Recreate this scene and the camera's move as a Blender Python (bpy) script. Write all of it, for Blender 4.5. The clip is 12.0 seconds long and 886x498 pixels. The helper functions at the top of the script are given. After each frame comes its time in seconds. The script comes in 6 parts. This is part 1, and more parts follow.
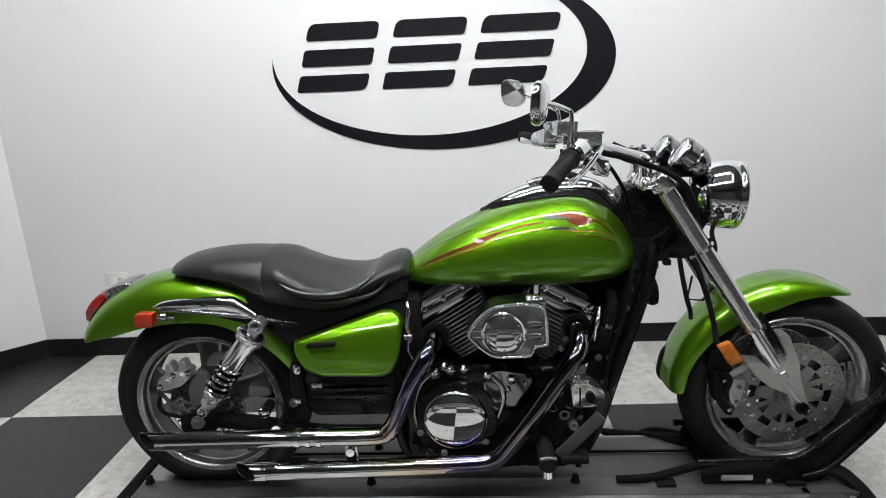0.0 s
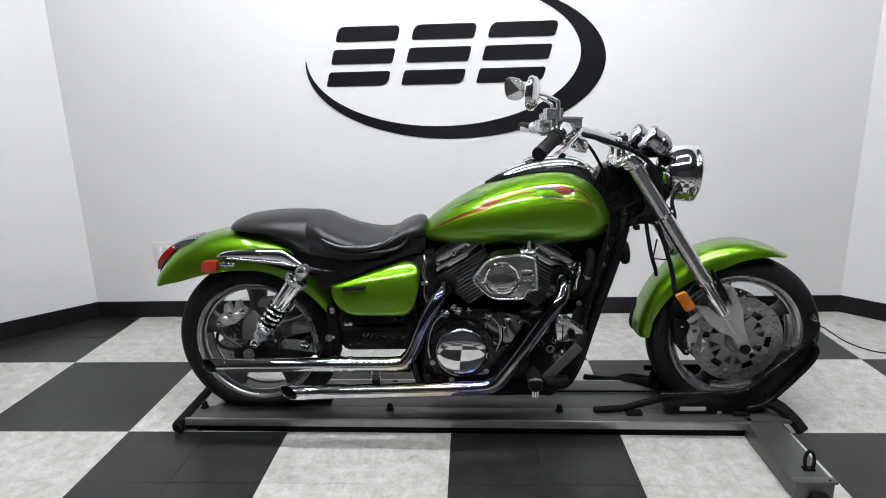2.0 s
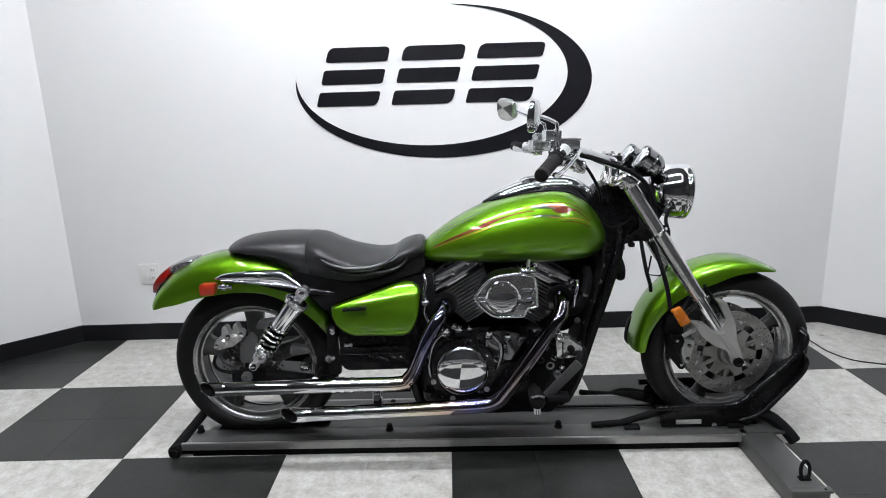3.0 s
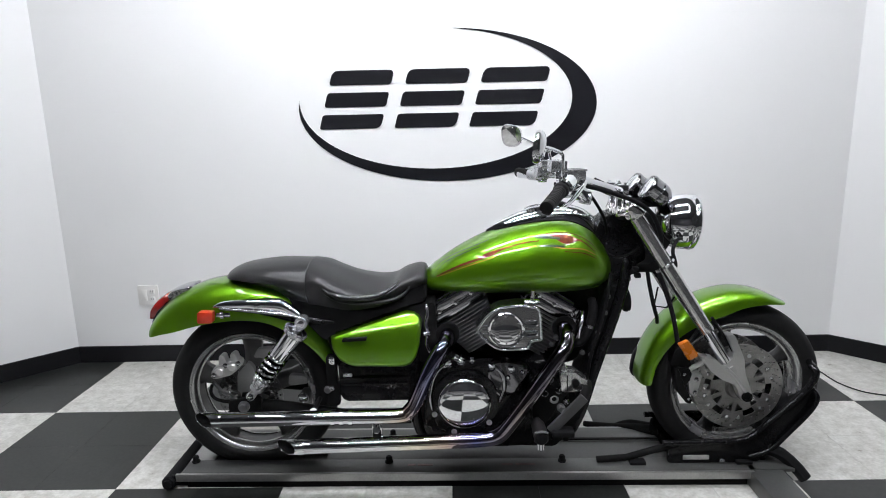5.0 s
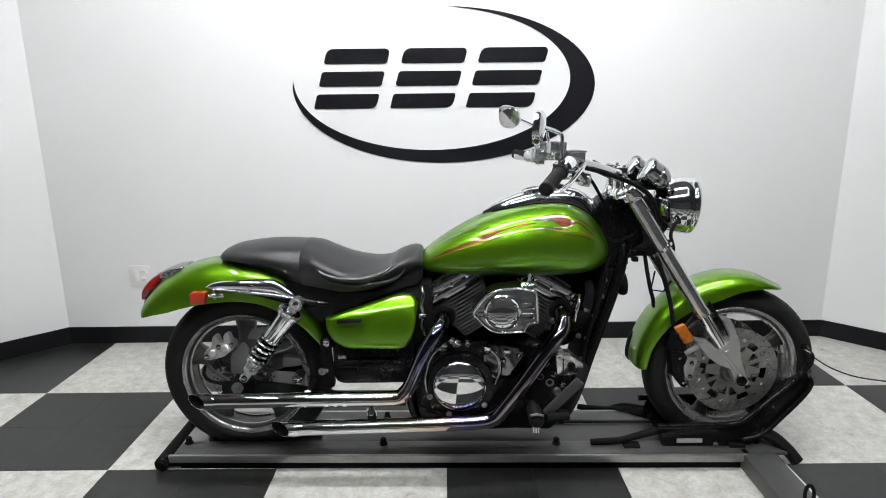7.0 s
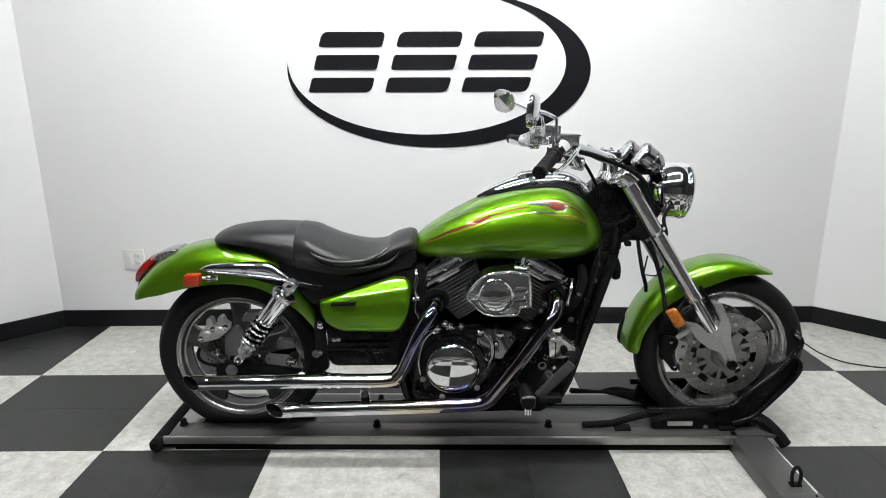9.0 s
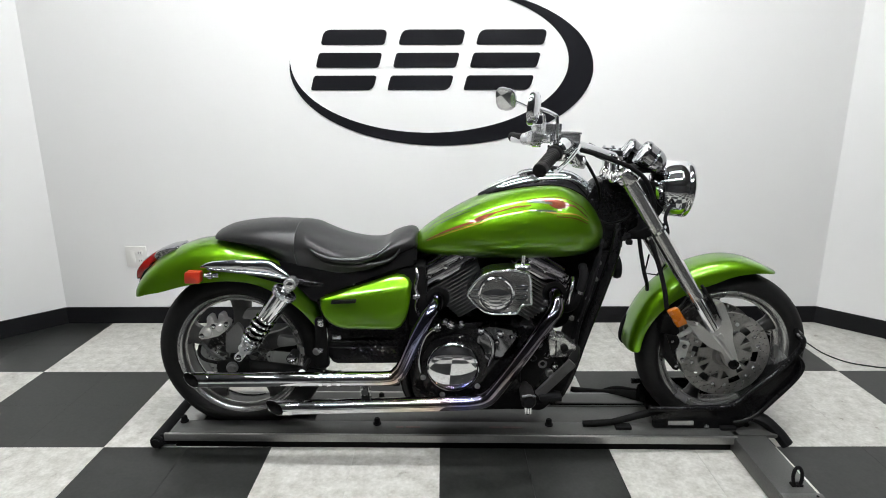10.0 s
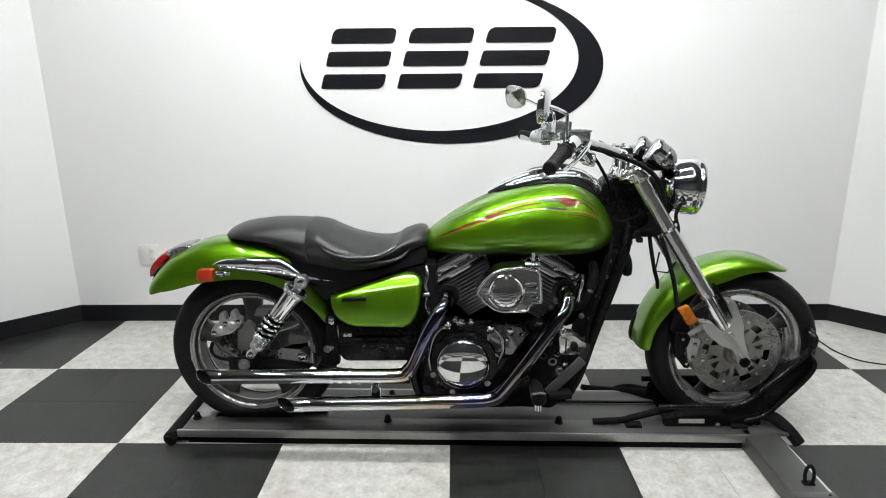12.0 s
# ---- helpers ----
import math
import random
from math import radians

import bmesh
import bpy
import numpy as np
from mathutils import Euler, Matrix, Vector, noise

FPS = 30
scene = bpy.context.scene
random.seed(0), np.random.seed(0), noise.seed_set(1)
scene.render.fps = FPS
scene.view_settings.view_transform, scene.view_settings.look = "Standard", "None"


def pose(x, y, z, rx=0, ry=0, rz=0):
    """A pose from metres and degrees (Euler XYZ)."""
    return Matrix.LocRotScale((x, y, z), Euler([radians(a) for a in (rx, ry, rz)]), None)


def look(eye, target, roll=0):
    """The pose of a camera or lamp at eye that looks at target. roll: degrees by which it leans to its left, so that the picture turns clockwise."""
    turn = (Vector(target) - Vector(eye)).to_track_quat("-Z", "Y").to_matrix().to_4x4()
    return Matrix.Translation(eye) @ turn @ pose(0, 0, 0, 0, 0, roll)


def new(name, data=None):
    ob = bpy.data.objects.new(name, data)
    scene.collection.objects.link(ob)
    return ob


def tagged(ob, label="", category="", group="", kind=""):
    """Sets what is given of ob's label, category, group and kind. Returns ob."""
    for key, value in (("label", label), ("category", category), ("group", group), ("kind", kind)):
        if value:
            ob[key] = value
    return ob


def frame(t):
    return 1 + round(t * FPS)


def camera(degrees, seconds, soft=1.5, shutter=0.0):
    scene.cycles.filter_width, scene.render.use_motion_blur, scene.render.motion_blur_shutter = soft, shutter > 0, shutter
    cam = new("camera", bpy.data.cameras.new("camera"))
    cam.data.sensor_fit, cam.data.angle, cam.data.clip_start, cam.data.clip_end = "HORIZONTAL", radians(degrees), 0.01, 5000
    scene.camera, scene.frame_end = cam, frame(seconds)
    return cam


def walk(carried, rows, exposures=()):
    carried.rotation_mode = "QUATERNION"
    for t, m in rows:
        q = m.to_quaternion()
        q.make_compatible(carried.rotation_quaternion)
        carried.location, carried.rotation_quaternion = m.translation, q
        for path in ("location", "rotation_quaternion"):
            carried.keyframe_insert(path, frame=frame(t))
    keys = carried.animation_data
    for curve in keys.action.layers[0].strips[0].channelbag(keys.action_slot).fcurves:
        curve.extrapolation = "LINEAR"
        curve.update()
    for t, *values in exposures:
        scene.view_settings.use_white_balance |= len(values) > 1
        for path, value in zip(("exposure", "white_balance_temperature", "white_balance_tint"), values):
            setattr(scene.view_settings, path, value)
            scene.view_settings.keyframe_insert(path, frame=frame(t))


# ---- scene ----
cam = camera(72.7, 12.0, soft=1.0)
PATH = [
    (0, (1.322, -1.57, 1.236), (1.231, 0.362, 0.728), -2.6),
    (0.5, (1.257, -1.737, 1.23), (1.205, 0.225, 0.849), -1.0),
    (1, (1.206, -1.923, 1.223), (1.218, 0.026, 0.775), 0.1),
    (1.5, (1.237, -1.966, 1.222), (1.232, -0.017, 0.769), 0.0),
    (2, (1.309, -1.974, 1.207), (1.209, -0.041, 0.707), -1.5),
    (2.5, (1.292, -1.974, 1.212), (1.245, -0.031, 0.743), -2.0),
    (3, (1.231, -1.991, 1.23), (1.21, -0.044, 0.775), -1.7),
    (3.2, (1.218, -1.978, 1.229), (1.162, -0.027, 0.792), -1.3),
    (4.8, (1.233, -1.946, 1.262), (1.246, 0.007, 0.83), -0.8),
    (5, (1.229, -1.945, 1.27), (1.203, 0.013, 0.863), -1.2),
    (5.5, (1.219, -1.949, 1.27), (1.159, 0.008, 0.862), -1.8),
    (6, (1.254, -1.931, 1.262), (1.331, 0.012, 0.794), -1.8),
    (6.5, (1.217, -1.924, 1.248), (1.206, 0.016, 0.761), -0.5),
    (7, (1.217, -1.925, 1.259), (1.214, 0.022, 0.799), -0.6),
    (9, (1.224, -1.933, 1.248), (1.234, 0.004, 0.747), -0.2),
    (9.5, (1.227, -1.934, 1.246), (1.223, 0.002, 0.746), -0.2),
    (10, (1.234, -1.931, 1.244), (1.232, 0.004, 0.74), -0.1),
    (10.5, (1.228, -1.934, 1.245), (1.223, 0.002, 0.744), -0.0),
    (11, (1.229, -1.939, 1.245), (1.209, -0.003, 0.743), 0.3),
    (11.5, (1.233, -1.94, 1.241), (1.212, -0.004, 0.74), 0.6),
    (12, (1.232, -1.937, 1.246), (1.199, -0.003, 0.735), -0.4),
]
walk(cam, [(t, look(eye, target, roll)) for t, eye, target, roll in PATH], [(0, -0.27, 6480, 12), (1.0, -0.19, 6450, 12), (2.5, -0.13, 6300, 14), (5.0, -0.12, 6280, 14), (7.0, -0.09, 6470, 12), (9.0, -0.04, 6530, 11), (12.0, 0.02, 6560, 10)])

# ---- world and exposure ----
world = bpy.data.worlds.new("world")
scene.world = world
world.use_nodes = True
world.node_tree.nodes["Background"].inputs[0].default_value = (0.6, 0.65, 0.7, 1)
world.node_tree.nodes["Background"].inputs[1].default_value = 0.02
scene.view_settings.exposure = 0.0
TUBE_STRENGTH, WEAK_STRENGTH = 158.0, 46.0


# ---- materials ----
def material(name, base, rough=0.5, metal=0.0, coat=0.0, fine=200.0, coarse=6.0, vary=0.08, rough_vary=0.08,
             bump=0.0, coat_rough=0.03, spec=0.5, tint=None, per_piece=0.0):
    """A procedural surface: base colour varied at two scales, roughness varied, fine relief."""
    m = bpy.data.materials.new(name)
    m.use_nodes = True
    nt = m.node_tree
    bsdf = nt.nodes["Principled BSDF"]
    bsdf.inputs["Metallic"].default_value = metal
    bsdf.inputs["Coat Weight"].default_value = coat
    bsdf.inputs["Coat Roughness"].default_value = coat_rough
    bsdf.inputs["Specular IOR Level"].default_value = spec
    co = nt.nodes.new("ShaderNodeTexCoord")
    vec = co.outputs["Object"]
    info = nt.nodes.new("ShaderNodeObjectInfo")
    if per_piece:
        shift = nt.nodes.new("ShaderNodeVectorMath")
        shift.operation = "ADD"
        mul = nt.nodes.new("ShaderNodeMath")
        mul.operation = "MULTIPLY"
        mul.inputs[1].default_value = 37.0
        nt.links.new(info.outputs["Random"], mul.inputs[0])
        nt.links.new(vec, shift.inputs[0])
        nt.links.new(mul.outputs[0], shift.inputs[1])
        vec = shift.outputs[0]
    n1 = nt.nodes.new("ShaderNodeTexNoise")
    n1.inputs["Scale"].default_value = fine
    n1.inputs["Detail"].default_value = 3.0
    n2 = nt.nodes.new("ShaderNodeTexNoise")
    n2.inputs["Scale"].default_value = coarse
    n2.inputs["Detail"].default_value = 5.0
    for n in (n1, n2):
        nt.links.new(vec, n.inputs["Vector"])
    mix = nt.nodes.new("ShaderNodeMix")
    mix.inputs[0].default_value = 0.6
    nt.links.new(n1.outputs["Fac"], mix.inputs[2])
    nt.links.new(n2.outputs["Fac"], mix.inputs[3])
    ramp = nt.nodes.new("ShaderNodeValToRGB")
    low, high = tint or (tuple(c * (1 - vary) for c in base), tuple(min(1, c * (1 + vary)) for c in base))
    ramp.color_ramp.elements[0].position, ramp.color_ramp.elements[1].position = 0.32, 0.68
    ramp.color_ramp.elements[0].color, ramp.color_ramp.elements[1].color = (*low, 1), (*high, 1)
    nt.links.new(mix.outputs[0], ramp.inputs[0])
    colour = ramp.outputs[0]
    if per_piece:
        hsv = nt.nodes.new("ShaderNodeHueSaturation")
        rng = nt.nodes.new("ShaderNodeMapRange")
        rng.inputs["To Min"].default_value, rng.inputs["To Max"].default_value = 1 - per_piece, 1 + per_piece
        nt.links.new(info.outputs["Random"], rng.inputs["Value"])
        nt.links.new(rng.outputs[0], hsv.inputs["Value"])
        nt.links.new(colour, hsv.inputs["Color"])
        colour = hsv.outputs[0]
    nt.links.new(colour, bsdf.inputs["Base Color"])
    rr = nt.nodes.new("ShaderNodeMapRange")
    rr.inputs["To Min"].default_value, rr.inputs["To Max"].default_value = max(0.0, rough - rough_vary), min(1, rough + rough_vary)
    nt.links.new(n2.outputs["Fac"], rr.inputs["Value"])
    nt.links.new(rr.outputs[0], bsdf.inputs["Roughness"])
    if bump:
        b = nt.nodes.new("ShaderNodeBump")
        b.inputs["Strength"].default_value = bump
        b.inputs["Distance"].default_value = 0.002
        nt.links.new(n1.outputs["Fac"], b.inputs["Height"])
        nt.links.new(b.outputs[0], bsdf.inputs["Normal"])
    return m


def glowing(name, colour, strength):
    m = bpy.data.materials.new(name)
    m.use_nodes = True
    bsdf = m.node_tree.nodes["Principled BSDF"]
    bsdf.inputs["Base Color"].default_value = (0.9, 0.9, 0.9, 1)
    bsdf.inputs["Emission Color"].default_value = (*colour, 1)
    bsdf.inputs["Emission Strength"].default_value = strength
    return m


WALL = material("white wall paint", (0.80, 0.80, 0.79), 0.55, fine=350, coarse=0.9, vary=0.02, bump=0.06)
CEIL = material("grey ceiling", (0.10, 0.10, 0.10), 0.9, fine=90, coarse=3, vary=0.06, bump=0.3)
# for the unseen walls; the dark colour stands in for a dim shop
BACKWALL = material("dark unseen shop wall", (0.05, 0.05, 0.052), 0.7, fine=60, coarse=0.8, vary=0.3)
RUBBER_BASE = material("black vinyl baseboard", (0.009, 0.009, 0.010), 0.45, fine=150, coarse=5, vary=0.2, bump=0.05, spec=0.12)
TILE_W = material("white vinyl tile", (0.66, 0.65, 0.61), 0.32, fine=85, coarse=23, rough_vary=0.1, bump=0.03, per_piece=0.035,
                  tint=((0.40, 0.39, 0.35), (0.68, 0.675, 0.635)))
TILE_B = material("black vinyl tile", (0.035, 0.036, 0.035), 0.36, fine=80, coarse=13, rough_vary=0.1, bump=0.03, per_piece=0.04,
                  tint=((0.008, 0.009, 0.008), (0.028, 0.029, 0.027)), spec=0.36)
SUBFLOOR = material("dark floor adhesive", (0.03, 0.028, 0.025), 0.9, vary=0.2)
VINYL = material("black wall vinyl", (0.005, 0.005, 0.007), 0.55, fine=300, coarse=4, vary=0.1, spec=0.12)
PLATE = material("white outlet plastic", (0.78, 0.77, 0.74), 0.35, vary=0.02)
SLOT = material("dark slot", (0.03, 0.03, 0.03), 0.6)
GREEN = material("candy lime paint", (0.112, 0.275, 0.0035), 0.37, metal=0.84, coat=1.0, fine=2600, coarse=2, vary=0.06, rough_vary=0.015, coat_rough=0.012, spec=0.2)
RED = material("red flame paint", (0.25, 0.03, 0.008), 0.38, metal=0.7, coat=1.0, fine=1500, coarse=25, vary=0.15, tint=((0.07, 0.011, 0.003), (0.19, 0.040, 0.008)))
DKGREEN = material("dark green pinstripe", (0.025, 0.06, 0.006), 0.3, coat=1.0, vary=0.15)
GOLD = material("gold pinstripe", (0.42, 0.20, 0.03), 0.35, metal=0.7, coat=1.0, vary=0.15)
CHROME = material("chrome", (0.72, 0.73, 0.75), 0.035, metal=1.0, fine=120, coarse=14, vary=0.04, rough_vary=0.025)
DKCHROME = material("smoky chrome", (0.36, 0.36, 0.38), 0.13, metal=1.0, fine=90, coarse=16, vary=0.12, rough_vary=0.07)
FORK = material("bright fork tube", (0.70, 0.70, 0.69), 0.19, metal=0.95, fine=300, coarse=12, vary=0.04, rough_vary=0.05)
ALU = material("satin aluminium", (0.56, 0.57, 0.58), 0.25, metal=0.85, fine=240, coarse=9, vary=0.07, rough_vary=0.1, bump=0.03)
CAST = material("cast grey metal", (0.20, 0.20, 0.20), 0.45, metal=0.9, fine=260, coarse=14, vary=0.2, rough_vary=0.1, bump=0.15)
DISC = material("brushed steel disc", (0.27, 0.265, 0.255), 0.30, metal=0.75, fine=220, coarse=16, vary=0.3, rough_vary=0.1, bump=0.04)
SPOKE = material("dark wheel alloy", (0.05, 0.05, 0.05), 0.35, metal=0.6, fine=160, coarse=11, vary=0.15, rough_vary=0.1)
BARREL = material("grey wheel barrel", (0.09, 0.09, 0.088), 0.35, metal=0.7, fine=160, coarse=11, vary=0.2, rough_vary=0.1)
RIM = material("polished wheel alloy", (0.42, 0.42, 0.415), 0.25, metal=0.75, fine=160, coarse=11, vary=0.12, rough_vary=0.1)
TYRE = material("tyre rubber", (0.010, 0.010, 0.010), 0.62, fine=240, coarse=9, vary=0.3, bump=0.25, spec=0.16)
LEATHER = material("black seat vinyl", (0.015, 0.015, 0.0155), 0.37, fine=420, coarse=7, vary=0.2, rough_vary=0.07, bump=0.16, spec=0.36)
# glossier copy of the seat vinyl, to bring out the ridge highlight
BEAD = material("glossier seat vinyl", (0.012, 0.012, 0.0125), 0.24, fine=420, coarse=12, vary=0.2, rough_vary=0.06, bump=0.08, spec=0.5)
BLACK = material("gloss black enamel", (0.0055, 0.0055, 0.006), 0.22, fine=140, coarse=9, vary=0.3, spec=0.2)
SATIN = material("satin black metal", (0.007, 0.007, 0.007), 0.6, fine=200, coarse=10, vary=0.3, bump=0.1, spec=0.05)
SEATBASE = material("matt black moulding", (0.0035, 0.0035, 0.0036), 0.7, fine=300, coarse=9, vary=0.25, bump=0.12, spec=0.02)
PLASTIC = material("black plastic", (0.009, 0.009, 0.0095), 0.6, fine=260, coarse=12, vary=0.25, bump=0.08, spec=0.05)
GRIP = material("grip rubber", (0.006, 0.0055, 0.0055), 0.6, fine=240, coarse=20, vary=0.2, bump=0.2, spec=0.2)
REDLENS = material("red lamp lens", (0.24, 0.007, 0.005), 0.18, coat=0.8, fine=300, coarse=20, vary=0.15)
REFLECTOR = material("red reflector", (0.40, 0.026, 0.008), 0.3, coat=0.6, fine=700, coarse=30, vary=0.15, bump=0.1)
AMBER = material("amber reflector", (0.45, 0.125, 0.005), 0.28, coat=0.6, fine=700, coarse=30, vary=0.12, bump=0.1)
DECK = material("grey lift paint", (0.084, 0.085, 0.081), 0.38, metal=0.4, fine=180, coarse=5, vary=0.26, rough_vary=0.12, bump=0.06)
RAIL = material("worn steel edge", (0.36, 0.36, 0.35), 0.33, metal=0.8, fine=200, coarse=9, vary=0.22, rough_vary=0.12)
MARK = material("dull red patch", (0.12, 0.075, 0.072), 0.5, fine=300, coarse=40, vary=0.5)
HOUSING = material("lamp housing", (0.7, 0.7, 0.7), 0.5, vary=0.03)
GLOW = glowing("strong fluorescent tube", (0.96, 0.985, 1.0), TUBE_STRENGTH)
# the side tubes are set weaker only to keep the angled walls darker
WEAK = glowing("weak fluorescent tube", (0.97, 0.985, 0.98), WEAK_STRENGTH)
GLASS_MIRROR = material("mirror glass", (0.85, 0.86, 0.87), 0.02, metal=1.0, vary=0.01, rough_vary=0.01)
FIN = material("dull fin edges", (0.36, 0.36, 0.35), 0.38, metal=0.8, fine=260, coarse=14, vary=0.2, rough_vary=0.1)
SMOKE = material("black chrome", (0.15, 0.15, 0.16), 0.10, metal=1.0, fine=120, coarse=14, vary=0.15, rough_vary=0.06)
AIRFACE = material("dark brushed chrome", (0.19, 0.19, 0.195), 0.24, metal=1.0, fine=120, coarse=14, vary=0.12, rough_vary=0.05)
GREYCAST = material("satin grey casting", (0.50, 0.50, 0.49), 0.34, metal=0.8, fine=260, coarse=12, vary=0.12, rough_vary=0.1, bump=0.1)
PEDAL = material("dull grey steel", (0.055, 0.055, 0.055), 0.5, metal=0.4, fine=260, coarse=14, vary=0.2, bump=0.1)
LENS = material("headlamp glass", (0.75, 0.77, 0.78), 0.06, metal=0.8, vary=0.05)
LABEL = material("pale label", (0.42, 0.41, 0.39), 0.5, fine=300, coarse=60, vary=0.25)
CORD = material("black cable", (0.008, 0.008, 0.008), 0.5, vary=0.2)


def heat_tint(name, rows):
    """Chrome exhaust with straw, blue and brown heat colours; rows: metres along the bike and colour."""
    m = material(name, (0.58, 0.58, 0.60), 0.03, metal=1.0, fine=90, coarse=10, vary=0.05, rough_vary=0.02)
    nt = m.node_tree
    bsdf = nt.nodes["Principled BSDF"]
    old = bsdf.inputs["Base Color"].links[0].from_socket
    co = nt.nodes.new("ShaderNodeTexCoord")
    sep = nt.nodes.new("ShaderNodeSeparateXYZ")
    nt.links.new(co.outputs["Object"], sep.inputs[0])
    rng = nt.nodes.new("ShaderNodeMapRange")
    x0, x1 = rows[0][0], rows[-1][0]
    rng.inputs["From Min"].default_value, rng.inputs["From Max"].default_value = x0, x1
    nt.links.new(sep.outputs["X"], rng.inputs["Value"])
    ramp = nt.nodes.new("ShaderNodeValToRGB")
    e = ramp.color_ramp.elements
    e[0].position, e[0].color = 0.0, (*rows[0][1], 1)
    e[1].position, e[1].color = 1.0, (*rows[-1][1], 1)
    for x, c in rows[1:-1]:
        k = e.new((x - x0) / (x1 - x0))
        k.color = (*c, 1)
    nt.links.new(rng.outputs[0], ramp.inputs[0])
    mix = nt.nodes.new("ShaderNodeMix")
    mix.data_type, mix.blend_type = "RGBA", "MULTIPLY"
    mix.inputs[0].default_value = 1.0
    nt.links.new(old, mix.inputs[6])
    nt.links.new(ramp.outputs[0], mix.inputs[7])
    nt.links.new(mix.outputs[2], bsdf.inputs["Base Color"])
    return m


PIPE_UP = heat_tint("heat-tinted upper pipe", [(-0.40, (1, 1, 1)), (-0.33, (1.0, 0.93, 0.78)), (-0.29, (0.80, 0.62, 0.50)), (-0.25, (0.50, 0.48, 0.62)), (-0.22, (0.30, 0.31, 0.48)), (-0.17, (0.26, 0.26, 0.34)), (-0.08, (0.22, 0.21, 0.21))])
PIPE_LOW = heat_tint("heat-tinted lower pipe", [(-0.38, (1, 1, 1)), (-0.26, (1.0, 0.92, 0.72)), (-0.16, (0.92, 0.70, 0.55)), (-0.10, (0.62, 0.52, 0.70)), (-0.06, (0.36, 0.38, 0.80)), (-0.02, (0.50, 0.47, 0.60)), (0.02, (0.46, 0.42, 0.50)), (0.08, (0.36, 0.31, 0.30)), (0.16, (0.26, 0.245, 0.29)), (0.30, (0.30, 0.28, 0.27))])


# ---- shape helpers ----
def part(name, bm, mat, parent=None, label="", smooth=38):
    bmesh.ops.recalc_face_normals(bm, faces=bm.faces)
    me = bpy.data.meshes.new(name)
    bm.to_mesh(me)
    bm.free()
    me.materials.append(mat)
    for p in me.polygons:
        p.use_smooth = True
    me.set_sharp_from_angle(angle=radians(smooth))
    ob = new(name, me)
    ob.parent = parent
    return tagged(ob, label)


def thing(name, at, label, category, group="", kind=""):
    ob = new(name)
    ob.location = at
    return tagged(ob, label, category, group, kind)


def under(ob, parent):
    """Hang world-placed ob under parent without moving it."""
    ob.parent = parent
    ob.matrix_parent_inverse = Matrix.Translation(parent.location).inverted()
    return ob


def box(x0, x1, y0, y1, z0, z1, bevel=0.003, seg=2):
    bm = bmesh.new()
    bmesh.ops.create_cube(bm, size=1)
    for v in bm.verts:
        v.co = Vector(((x0 + x1) / 2 + v.co.x * (x1 - x0), (y0 + y1) / 2 + v.co.y * (y1 - y0), (z0 + z1) / 2 + v.co.z * (z1 - z0)))
    if bevel:
        bmesh.ops.bevel(bm, geom=bm.edges[:], offset=bevel, segments=seg, profile=0.6, affect="EDGES")
    return bm


def join(*bms):
    """All the given meshes as one."""
    out = bmesh.new()
    for b in bms:
        me = bpy.data.meshes.new("tmp")
        b.to_mesh(me)
        b.free()
        out.from_mesh(me)
        bpy.data.meshes.remove(me)
    return out


def moved(bm, m):
    bmesh.ops.transform(bm, matrix=m, verts=bm.verts)
    return bm


def curve_through(pts, n=8):
    """Catmull-Rom through rows of any width."""
    p = np.array(pts, float)
    p = np.vstack([2 * p[0] - p[1], p, 2 * p[-1] - p[-2]])
    out = []
    for i in range(1, len(p) - 2):
        for k in range(n):
            t = k / n
            out.append(0.5 * (2 * p[i] + (p[i + 1] - p[i - 1]) * t + (2 * p[i - 1] - 5 * p[i] + 4 * p[i + 1] - p[i + 2]) * t * t
                              + (3 * p[i] - p[i - 1] - 3 * p[i + 1] + p[i + 2]) * t ** 3))
    out.append(p[-2])
    return np.array(out)


def skin(rings, caps=True, closed=True):
    """A surface over rings of equally many points."""
    bm = bmesh.new()
    vs = [[bm.verts.new(Vector(c)) for c in r] for r in rings]
    n = len(rings[0])
    for a, b in zip(vs, vs[1:]):
        for i in range(n if closed else n - 1):
            j = (i + 1) % n
            bm.faces.new((a[i], a[j], b[j], b[i]))
    if caps:
        bm.faces.new(vs[0][::-1])
        bm.faces.new(vs[-1])
    return bm


def sweep(pts, r, n=14, squash=1.0, caps=True):
    """A tube along points; r one radius or one for each point."""
    pts = [Vector(p) for p in pts]
    rs = list(r) if hasattr(r, "__len__") else [r] * len(pts)
    rings = []
    side = None
    for i, p in enumerate(pts):
        d = (pts[min(i + 1, len(pts) - 1)] - pts[max(i - 1, 0)]).normalized()
        if side is None:
            side = d.cross(Vector((0, 0, 1)) if abs(d.z) < 0.9 else Vector((1, 0, 0))).normalized()
        side = (side - d * side.dot(d)).normalized()
        up = side.cross(d)
        rings.append([p + (side * math.cos(a) + up * math.sin(a) * squash) * rs[i] for a in (2 * math.pi * k / n for k in range(n))])
    return skin(rings, caps)


def tube(pts, r, n=12, fine=6):
    return sweep(curve_through(pts, fine), r, n)


def lathe(profile, origin, axis, n=40, caps=True):
    """Rings of radius r at distance d along axis, from rows (d, r)."""
    q = Vector(axis).to_track_quat("Z", "Y").to_matrix()
    o = Vector(origin)
    rings = [[o + q @ Vector((r * math.cos(a), r * math.sin(a), d)) for a in (2 * math.pi * k / n for k in range(n))] for d, r in profile]
    return skin(rings, caps)


